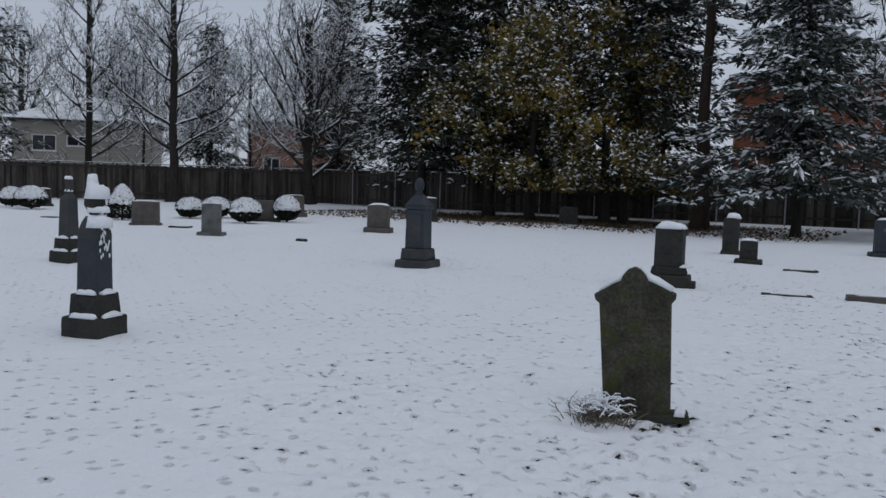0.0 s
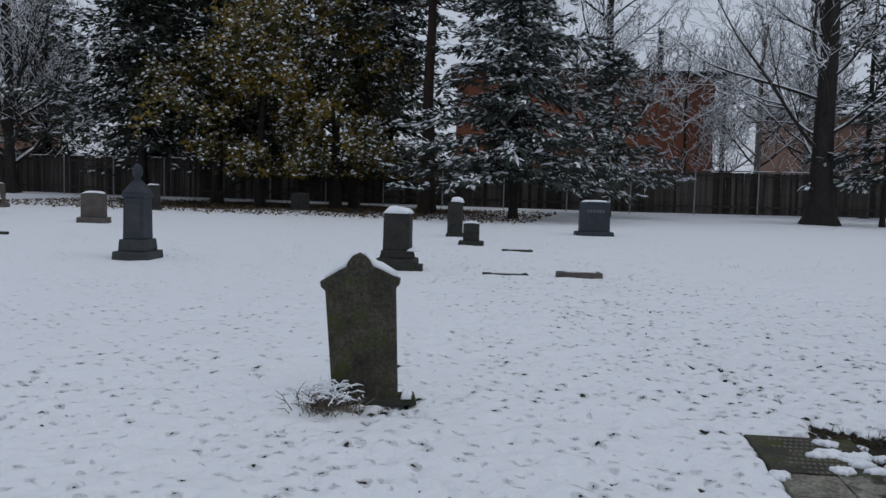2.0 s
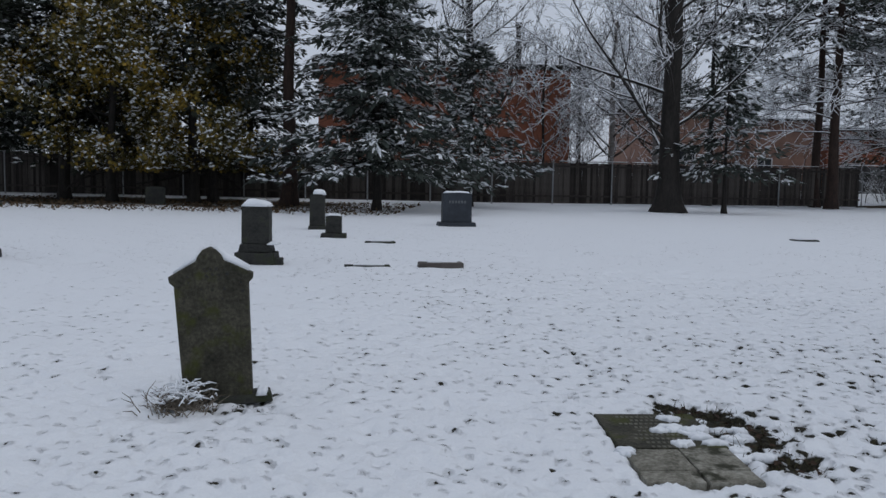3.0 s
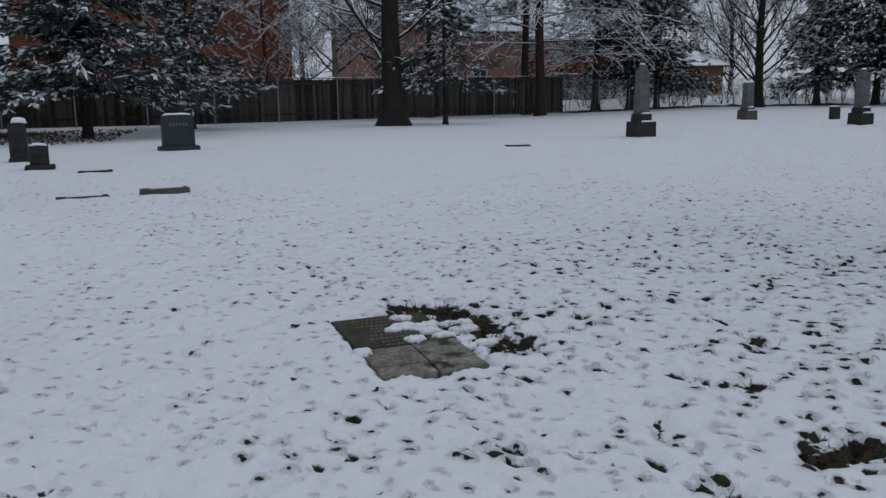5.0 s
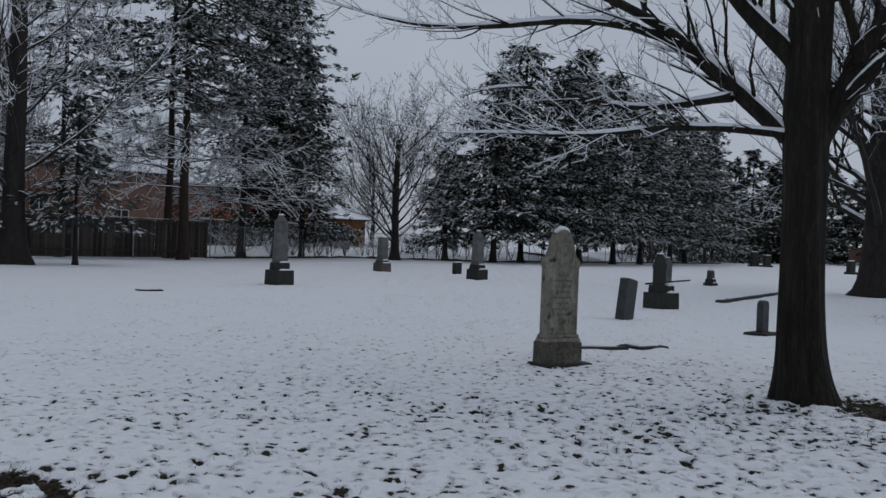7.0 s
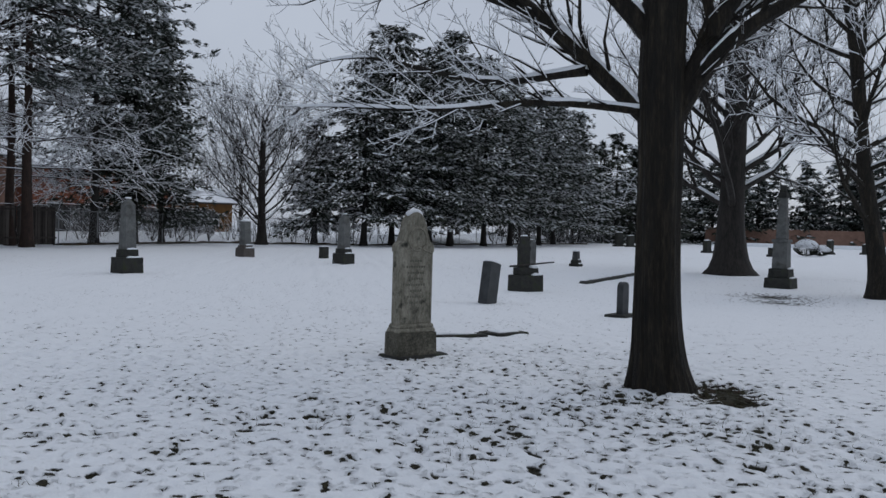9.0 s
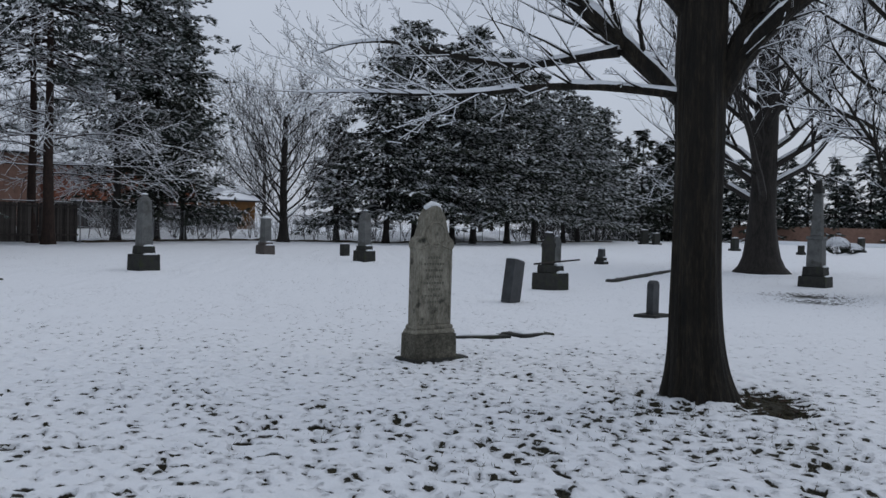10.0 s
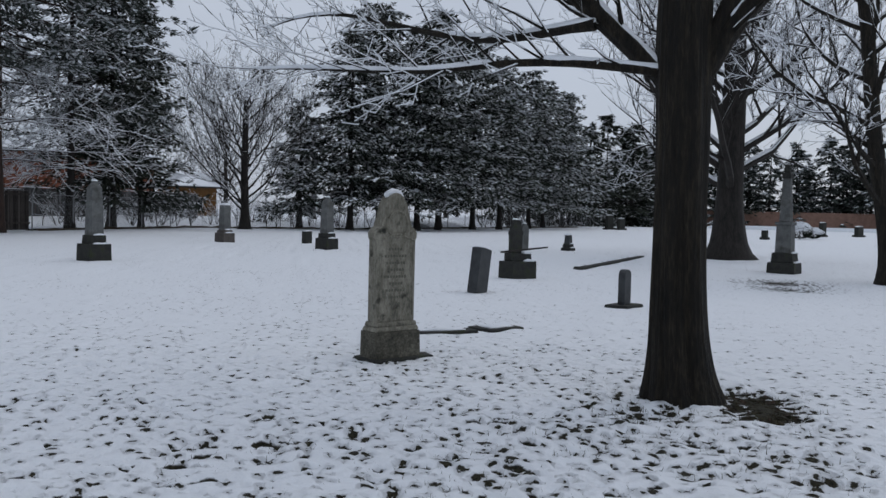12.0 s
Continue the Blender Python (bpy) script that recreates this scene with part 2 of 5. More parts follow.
# ---------------- mesh helpers ----------------
class Geo:
    """Collects vertices and faces of one mesh."""

    def __init__(self):
        self.v, self.f = [], []

    def add(self, verts, faces):
        k = len(self.v)
        self.v += [tuple(p) for p in verts]
        self.f += [tuple(i + k for i in f) for f in faces]

    def box(self, c, s, top=1.0, rz=0.0, m=None):
        """A box standing on c, its top scaled by top."""
        x, y, z = s[0] / 2, s[1] / 2, s[2]
        vs = [(-x, -y, 0), (x, -y, 0), (x, y, 0), (-x, y, 0), (-x * top, -y * top, z), (x * top, -y * top, z), (x * top, y * top, z), (-x * top, y * top, z)]
        t = m if m is not None else pose(*c, 0, 0, rz)
        self.add([t @ Vector(p) for p in vs], [(3, 2, 1, 0), (4, 5, 6, 7), (0, 1, 5, 4), (1, 2, 6, 5), (2, 3, 7, 6), (3, 0, 4, 7)])

    def tube(self, pts, radii, sides=5, cap=False):
        rings = []
        for i, p in enumerate(pts):
            d = pts[min(i + 1, len(pts) - 1)] - pts[max(i - 1, 0)]
            d = d.normalized() if d.length > 1e-9 else Vector((0, 0, 1))
            a = d.cross(Vector((0, 0, 1)) if abs(d.z) < 0.9 else Vector((1, 0, 0))).normalized()
            b = d.cross(a)
            rings.append([p + radii[i] * (math.cos(2 * math.pi * k / sides) * a + math.sin(2 * math.pi * k / sides) * b) for k in range(sides)])
        fs = [(i * sides + k, i * sides + (k + 1) % sides, (i + 1) * sides + (k + 1) % sides, (i + 1) * sides + k) for i in range(len(pts) - 1) for k in range(sides)]
        if cap:
            fs += [tuple(range(sides))[::-1], tuple((len(pts) - 1) * sides + k for k in range(sides))]
        self.add([p for r in rings for p in r], fs)

    def mesh(self, name, mat, smooth=False):
        me = bpy.data.meshes.new(name)
        me.from_pydata(self.v, [], self.f)
        me.materials.append(mat)
        if smooth:
            me.polygons.foreach_set("use_smooth", [True] * len(me.polygons))
        me.update()
        return me


def part(name, geo, mat, parent=None, label="", smooth=False):
    """One mesh object, under a thing or a part, from a Geo or a bmesh."""
    if isinstance(geo, Geo):
        me = geo.mesh(name, mat, smooth)
    else:
        me = bpy.data.meshes.new(name)
        geo.to_mesh(me)
        geo.free()
        me.materials.append(mat)
        if smooth:
            me.polygons.foreach_set("use_smooth", [True] * len(me.polygons))
    ob = new(name, me)
    ob.parent = parent
    return tagged(ob, label)


def thing(name, m, label, category, group="", kind=""):
    ob = new(name)
    ob.empty_display_size = 0.1
    ob.matrix_world = m
    return tagged(ob, label, category, group, kind)


def block(size, z=0.0, top=1.0, bevel=0.012, rough=0.0, seed=1, xy=(0, 0), topy=None):
    """A dressed stone block as a bmesh, with eased and slightly uneven edges."""
    bm = bmesh.new()
    bmesh.ops.create_cube(bm, size=1)
    for v in bm.verts:
        up = v.co.z > 0
        v.co = Vector((v.co.x * size[0] * (top if up else 1), v.co.y * size[1] * ((topy or top) if up else 1), (v.co.z + 0.5) * size[2]))
    if bevel:
        bmesh.ops.bevel(bm, geom=bm.edges[:], offset=bevel, segments=2, affect="EDGES", profile=0.6)
    if rough:
        bmesh.ops.subdivide_edges(bm, edges=bm.edges[:], cuts=2, use_grid_fill=True)
        for v in bm.verts:
            v.co += rough * noise.noise_vector(v.co * 9 + Vector((seed * 7.3, 0, 0)))
    bmesh.ops.translate(bm, verts=bm.verts, vec=(xy[0], xy[1], z))
    return bm


def slab_profile(outline, thick, bevel=0.012):
    """A tablet: an outline in x, z, given its thickness along y."""
    bm = bmesh.new()
    vs = [bm.verts.new((x, -thick / 2, z)) for x, z in outline]
    face = bm.faces.new(vs)
    got = bmesh.ops.extrude_face_region(bm, geom=[face])
    bmesh.ops.translate(bm, verts=[g for g in got["geom"] if isinstance(g, bmesh.types.BMVert)], vec=(0, thick, 0))
    bmesh.ops.recalc_face_normals(bm, faces=bm.faces[:])
    caps = [e for e in bm.edges if e.calc_length() > 0 and abs(e.verts[0].co.y - e.verts[1].co.y) < 1e-6]
    if bevel:
        bmesh.ops.bevel(bm, geom=caps, offset=bevel, segments=2, affect="EDGES", profile=0.6)
    return bm


def snow_lump(w, d, h, z, xy=(0, 0), seed=1, skew=0.0, ragged_=0.0):
    """A rounded, uneven cap of snow."""
    bm = bmesh.new()
    n = 10
    grid = [[None] * (n + 1) for _ in range(n + 1)]
    for i in range(n + 1):
        for j in range(n + 1):
            u, v = 2 * i / n - 1, 2 * j / n - 1
            edge = (1 - abs(u) ** 4) * (1 - abs(v) ** 4)
            hh = h * edge ** 0.45 * (0.85 + 0.4 * noise.noise(Vector((u * 1.3 + seed * 3.1, v * 1.3, seed)))) * (1 + skew * u)
            wob = 1 + (0.1 + ragged_) * noise.noise(Vector((u * 2 + seed, v * 2, 5)))
            if ragged_:
                u, v = u * math.sqrt(1 - v * v / 2), v * math.sqrt(1 - u * u / 2)
            grid[i][j] = bm.verts.new((xy[0] + u * w / 2 * wob, xy[1] + v * d / 2 * wob, z + max(hh, 0) - 0.004))
    for i in range(n):
        for j in range(n):
            bm.faces.new((grid[i][j], grid[i + 1][j], grid[i + 1][j + 1], grid[i][j + 1]))
    rim = [grid[i][0] for i in range(n + 1)] + [grid[n][j] for j in range(1, n + 1)] + [grid[i][n] for i in range(n - 1, -1, -1)] + [grid[0][j] for j in range(n - 1, 0, -1)]
    bm.faces.new(rim[::-1])
    return bm


def lathe(profile, sides=14, xy=(0, 0), z=0.0):
    g = Geo()
    vs = [(xy[0] + r * math.cos(2 * math.pi * k / sides), xy[1] + r * math.sin(2 * math.pi * k / sides), z + h) for r, h in profile for k in range(sides)]
    fs = [(i * sides + k, i * sides + (k + 1) % sides, (i + 1) * sides + (k + 1) % sides, (i + 1) * sides + k) for i in range(len(profile) - 1) for k in range(sides)]
    fs += [tuple(range(sides))[::-1], tuple((len(profile) - 1) * sides + k for k in range(sides))]
    g.add(vs, fs)
    return g


# ---------------- ground ----------------
def axis_points(lo, hi, step, far_lo, far_hi):
    mid = list(np.arange(lo, hi, step))
    out, s, x = [], step, hi
    while x < far_hi:
        out.append(x)
        s *= 1.07
        x += s
    back, s, x = [], step, lo - step
    while x > far_lo:
        back.append(x)
        s *= 1.07
        x -= s
    return np.array(back[::-1] + mid + out + [far_hi])


def value_noise(x, y, seed):
    """Smooth value noise on arrays."""
    xi, yi = np.floor(x).astype(np.int64), np.floor(y).astype(np.int64)
    fx, fy = x - xi, y - yi
    fx, fy = fx * fx * (3 - 2 * fx), fy * fy * (3 - 2 * fy)

    def h(a, b):
        n = (a * 374761393 + b * 668265263 + seed * 2147483647) & 0xFFFFFFFF
        n = ((n ^ (n >> 13)) * 1274126177) & 0xFFFFFFFF
        return ((n ^ (n >> 16)) & 0xFFFF) / 65535.0

    return (h(xi, yi) * (1 - fx) + h(xi + 1, yi) * fx) * (1 - fy) + (h(xi, yi + 1) * (1 - fx) + h(xi + 1, yi + 1) * fx) * fy


# The last three wide spots add grass ticks partly as shade around the maple.
BARE_AND_SHADE_SPOTS = [(1.15, 5.0, 0.3, 0.5), (6.25, -3.75, 0.32, 0.95), (6.75, -3.95, 0.3, 0.8), (6.3, -2.75, 0.35, 0.4), (2.85, 2.45, 0.26, 1.0), (2.55, 2.12, 0.2, 0.8), (3.0, 2.8, 0.2, 0.9), (3.05, 3.1, 0.16, 0.8), (8.75, -1.2, 0.3, 0.5), (1.57, 0.47, 0.19, 0.8), (1.72, 0.3, 0.12, 0.6), (1.09, 0.77, 0.11, 0.75), (2.29, 0.8, 0.1, 0.7), (1.06, 1.68, 0.12, 0.55), (3.07, 0.86, 0.17, 0.5), (3.94, 1.52, 0.17, 0.5), (6.24, 0.02, 0.2, 0.5), (1.9, 5.9, 0.2, 0.5), (19, -10.8, 1.0, 1.25), (17.2, -10.2, 0.8, 1.2), (6.4, -3.8, 1.8, 0.2), (8.6, -5.6, 2.8, 0.13), (4.6, -2.8, 1.6, 0.14)]


def bare_value(x, y):
    """How far the grass shows through the snow: more ahead of the standing place and round stones and trees, by the
    maple partly as painted shade.
    """
    big = value_noise(x * 0.16 + 3, y * 0.16, 5) * 0.55 + value_noise(x * 0.6, y * 0.6 + 9, 6) * 0.45
    near = np.exp(-((x - 4.2) ** 2 / 18 + (y + 1.6) ** 2 / 14))
    v = 0.18 + 0.42 * big + 0.25 * near + 0.25 * np.exp(-((x - 1.0) ** 2 / 6 + (y - 1.1) ** 2 / 8)) + 0.3 * (value_noise(x * 2.2, y * 2.2, 8) - 0.5)
    v = v - 0.04 * np.clip((np.hypot(x, y) - 9) / 8, 0, 1) - 0.1 * np.clip((y - 2.5) / 3, 0, 1)
    for cx, cy, r, k in BARE_AND_SHADE_SPOTS:
        v = v + k * np.exp(-((x - cx) ** 2 + (y - cy) ** 2) / (r * r))
    return v


def ground_height(x, y):
    h = 0.05 * (value_noise(x * 0.12, y * 0.12, 1) - 0.5) + 0.025 * (value_noise(x * 0.7, y * 0.7, 2) - 0.5)
    far = np.clip((np.hypot(x, y) - 12) / 20, 0, 1)
    return h * (1 - 0.5 * far)


gx = axis_points(-1.8, 10.0, 0.03, -420, 700)
gy = axis_points(-4.8, 7.6, 0.03, -420, 520)
GX, GY = np.meshgrid(gx, gy)
lawn = bare_value(GX, GY)


def pit_field(x, y, cell, seed, small, large):
    """Each cell holds one pit: the distance inside its rim, in metres, and the cell's own chance."""
    best, luck = np.full(x.shape, -1.0), np.zeros(x.shape)
    cx, cy = np.floor(x / cell), np.floor(y / cell)
    for dx in (-1, 0, 1):
        for dy in (-1, 0, 1):
            ix, iy = cx + dx, cy + dy
            r1, r2, r3, r4 = (value_noise(ix, iy, seed + k) for k in range(4))
            px, py = (ix + 0.1 + 0.8 * r1) * cell, (iy + 0.1 + 0.8 * r2) * cell
            d = small + (large - small) * r3 * r3 - np.hypot(x - px, y - py)
            luck = np.where(d > best, r4, luck)
            best = np.maximum(best, d)
    return best, luck


warp_x = GX + 0.13 * (value_noise(GX * 5, GY * 5, 35) - 0.5) + 0.05 * (value_noise(GX * 9, GY * 9, 31) - 0.5) + 0.035 * (value_noise(GX * 21, GY * 21, 33) - 0.5)
warp_y = GY + 0.13 * (value_noise(GX * 5, GY * 5, 36) - 0.5) + 0.05 * (value_noise(GX * 9, GY * 9, 32) - 0.5) + 0.035 * (value_noise(GX * 21, GY * 21, 34) - 0.5)
inside = np.clip((np.minimum(np.minimum(GX + 1.8, 10.0 - GX), np.minimum(GY + 4.8, 7.6 - GY))) / 0.8, 0, 1)
dip, bare = np.zeros(GX.shape), np.full(GX.shape, -1.0)
for cell, seed, small, large in ((0.15, 40, 0.010, 0.05), (0.1, 50, 0.005, 0.03)):
    field, luck = pit_field(warp_x, warp_y, cell, seed, small, large)
    open_ = np.clip((luck + 1.4 * lawn - 1.36) * 2.4, -1, 1)
    deep = np.clip((field + 0.026) / 0.048, 0, 1)
    dip = np.maximum(dip, deep * deep * (3 - 2 * deep) * np.clip(0.6 + 0.4 * open_, 0.36, 1))
    bare = np.maximum(bare, np.where(open_ > -0.9, np.clip((field - 0.015 + 0.022 * open_) * 36, -1, 1.1) + np.minimum(open_ - 0.2, 0), -1.0))
dip = dip * inside
bare = bare * inside - (1 - inside)
bare = bare + np.clip((lawn - 0.95) * 2.5, 0, 1.5)
GZ = ground_height(GX, GY) + 0.03 * (value_noise(GX * 4, GY * 4, 21) - 0.5) + 0.022 * (value_noise(GX * 9, GY * 9, 22) - 0.5) * inside - 0.052 * dip
# the snow and turf drawn back from the sunken ledger
lx, ly = (GX - 2.36) * math.cos(radians(46)) - (GY - 2.70) * math.sin(radians(46)), (GX - 2.36) * math.sin(radians(46)) + (GY - 2.70) * math.cos(radians(46))
hollow = np.clip((0.34 - np.abs(lx)) / 0.07 + 0.8 * (value_noise(GX * 8, GY * 8, 71) - 0.5), 0, 1) * np.clip((0.62 - np.abs(ly)) / 0.07 + 0.8 * (value_noise(GX * 8, GY * 8, 72) - 0.5), 0, 1)
GZ = GZ - 0.075 * hollow - 0.035 * np.clip((lawn - 0.95) * 4, 0, 1)
# litter and thin snow in the belt of trees along the fence
across, along = (GX - 16.4) * 0.8 + (GY - 32.9) * 0.6, (GX - 17) * 0.6 - (GY - 33.5) * 0.8
belt = np.exp(-((across / 6.0) ** 4)) * np.exp(-((along / 11) ** 4)) * (0.75 + 0.5 * value_noise(GX * 0.8, GY * 0.8, 61))
bare = bare + 1.45 * belt
me = bpy.data.meshes.new("ground")
nx, ny = len(gx), len(gy)
co = np.stack([GX, GY, GZ], -1).reshape(-1, 3)
idx = np.arange(nx * ny).reshape(ny, nx)
quads = np.stack([idx[:-1, :-1], idx[:-1, 1:], idx[1:, 1:], idx[1:, :-1]], -1).reshape(-1, 4)
me.vertices.add(len(co))
me.vertices.foreach_set("co", co.ravel())
me.loops.add(quads.size)
me.loops.foreach_set("vertex_index", quads.ravel())
me.polygons.add(len(quads))
me.polygons.foreach_set("loop_start", np.arange(0, quads.size, 4))
me.polygons.foreach_set("use_smooth", np.ones(len(quads), dtype=bool))
me.update(calc_edges=True)
attr = me.attributes.new("bare", "FLOAT", "POINT")
attr.data.foreach_set("value", bare.ravel().astype(np.float32))
attr = me.attributes.new("lawn", "FLOAT", "POINT")
attr.data.foreach_set("value", lawn.ravel().astype(np.float32))
me.materials.append(GROUND)
ground = tagged(new("ground", me), "thin snow over winter lawn with grass showing through", "ground", kind="structure")


def gz(x, y):
    return float(ground_height(np.array([x]), np.array([y]))[0])


# ---------------- trees ----------------
UP = Vector((0, 0, 1))


def bough(wood, snow, rng, p, d, length, r, level, most, sides, rise=0.25, gnarl=0.16, snowy=1.0, kids=None, thin=0.006):
    """A tapering bough with side branches, and the snow lying along it."""
    n = min(max(2, int(length / 0.3)), (9, 5, 3, 2 if thin < 0.005 else 1)[min(level, 3)])
    pts, radii, q, dd = [p.copy()], [r], p.copy(), d.normalized()
    for i in range(n):
        dd = (dd + gnarl * Vector((rng.gauss(0, 1), rng.gauss(0, 1), rng.gauss(0, 0.7))) + rise * UP * 0.3).normalized()
        q = q + dd * length / n
        pts.append(q.copy())
        radii.append(max(r * (1 - 0.85 * (i + 1) / n), thin * 0.6))
    wood.tube(pts, radii, sides if level < 2 else 3)
    if snowy > 0:
        cut = [i for i in range(n) if abs((pts[i + 1] - pts[i]).normalized().z) < 0.86]
        for i in cut:
            if rng.random() < snowy:
                a, b = radii[i], radii[i + 1]
                sp = [pts[i] + UP * (a * 0.62), pts[i + 1] + UP * (b * 0.62)]
                snow.tube(sp, [a * 0.66 + 0.45 * thin + 0.002, b * 0.66 + 0.45 * thin + 0.002], 4 if level < 2 else 3)
    if level >= most:
        return
    count = kids if kids else min(int(3 + length * (1.5 if level == 0 else 1.9)), (11, 6, 4 if thin < 0.01 else 3)[min(level, 2)])
    for k in range(count):
        t = 0.2 + 0.78 * (k + rng.random()) / count
        i = min(int(t * n), n - 1)
        base = pts[i].lerp(pts[i + 1], t * n - i)
        axis = (pts[i + 1] - pts[i]).normalized()
        side = axis.cross(Vector((rng.gauss(0, 1), rng.gauss(0, 1), rng.gauss(0, 1)))).normalized()
        nd = (axis * 0.75 + side * (0.55 + 0.4 * rng.random()) + UP * 0.12).normalized()
        bough(wood, snow, rng, base, nd, length * (0.28 + 0.3 * rng.random()) * (1.1 - 0.45 * t), max(radii[i] * 0.5, thin), level + 1, most, sides, rise, gnarl, snowy, None, thin)


def trunk_mesh(h, r, seed, lean=0.0, flare=1.7, sides=16, taper=0.55, ridge=0.06, sway=None, groove=None):
    """A tapered trunk with a flared foot and ridged bark."""
    rng = random.Random(seed)
    g = Geo()
    n = 18 if sides < 40 else 44
    rings = []
    axis = []
    for i in range(n + 1):
        t = i / n
        z = -0.15 + (h + 0.15) * t ** 1.5
        rad = r * (1 - (1 - taper) * t) * (1 + (flare - 1) * math.exp(-max(z, 0) / (0.9 * r + 0.12)))
        c = Vector((lean * z + 0.04 * math.sin(z * 1.1 + seed), 0.03 * math.sin(z * 0.9 + seed * 2), z))
        if sway:
            c += sway * (1 - math.exp(-max(z, 0) / 0.45))
        axis.append((c, rad))
        cleft = [0.0] * sides
        if groove is not None:
            cleft = [0.16 * math.exp(-((2 * math.pi * k / sides - groove - 0.05 * math.sin(z * 2)) / 0.16) ** 2) * max(0.0, 1 - z / 2.3) + 0.05 * abs(noise.noise(Vector((5.5 * math.cos(2 * math.pi * k / sides), 5.5 * math.sin(2 * math.pi * k / sides), z * 0.8)))) for k in range(sides)]
        rings.append([c + Vector((math.cos(a), math.sin(a), 0)) * rad * (1 - cleft[k] + ridge * noise.noise(Vector((math.cos(a) * 2.4, math.sin(a) * 2.4, z * 0.5 + seed))) * 2 + ridge * 1.1 * noise.noise(Vector((math.cos(a) * 9, math.sin(a) * 9, z * 0.9 + seed))) + 0.5 * (flare - 1) * math.exp(-max(z, 0) / 0.25) * max(0, math.sin(a * 4 + seed)) * 0.5) for k, a in enumerate([2 * math.pi * k / sides for k in range(sides)])])
    fs = [(i * sides + k, i * sides + (k + 1) % sides, (i + 1) * sides + (k + 1) % sides, (i + 1) * sides + k) for i in range(n) for k in range(sides)]
    fs.append(tuple(n * sides + k for k in range(sides)))
    g.add([p for ring in rings for p in ring], fs)
    return g, axis


def bare_tree(x, y, h, r, label, seed, fork=0.3, boughs=14, most=3, bark=BARK_FAR, snowy=0.8, spread=0.55, lean=0.0, group="bare trees", thin=0.006, upright=0.35, name="bare_tree", sides=5, yaw=0.0, limb=0.42):
    rng = random.Random(seed)
    t = thing(name, pose(x, y, gz(x, y), 0, 0, yaw), label, "tree", group)
    g, axis = trunk_mesh(h * 0.75, r, seed, lean)
    part("trunk", g, bark, t, smooth=True)
    wood, snow = Geo(), Geo()
    for k in range(boughs):
        f = fork + (0.98 - fork) * (k + rng.random() * 0.7) / boughs
        i = min(int((f ** (1 / 1.5)) * 18), 17)
        c, rad = axis[i]
        a = k * 2.4 + rng.random()
        d = Vector((math.cos(a), math.sin(a), upright + 0.9 * f * rng.random()))
        bough(wood, snow, rng, c, d, h * spread * (1.15 - 0.7 * f) * (0.7 + 0.5 * rng.random()), max(rad * limb, 0.03), 0, most, sides, 0.3, 0.13, snowy, None, thin)
    part("crown", wood, bark if bark != BARK_PALE else TWIG, t)
    if snowy > 0:
        tagged(part("snow", snow, SNOW_TWIG, t, "snow lying along the branches"), kind="stuff")
    return t


def spray(g, rng, base, d, size, droop, narrow=0.17, blades=(-1, 0, 1), thick=0.0):
    """A flat twig of needles: narrow blades fanned about d."""
    side = d.cross(UP)
    side = side.normalized() if side.length > 1e-4 else Vector((1, 0, 0))
    for k in blades:
        dd = (d + side * 0.75 * k + Vector((0, 0, -droop * rng.random())) + 0.2 * Vector((rng.gauss(0, 1), rng.gauss(0, 1), rng.gauss(0, 1)))).normalized()
        s = size * (0.65 + 0.5 * rng.random()) * (0.8 if k else 1.1)
        w = dd.cross(UP + 0.5 * Vector((rng.gauss(0, 1), rng.gauss(0, 1), 0))).normalized() * s * narrow + UP * thick
        g.add([base, base + dd * s * 0.5 + w, base + dd * s, base + dd * s * 0.5 - w], [(0, 1, 2, 3)])


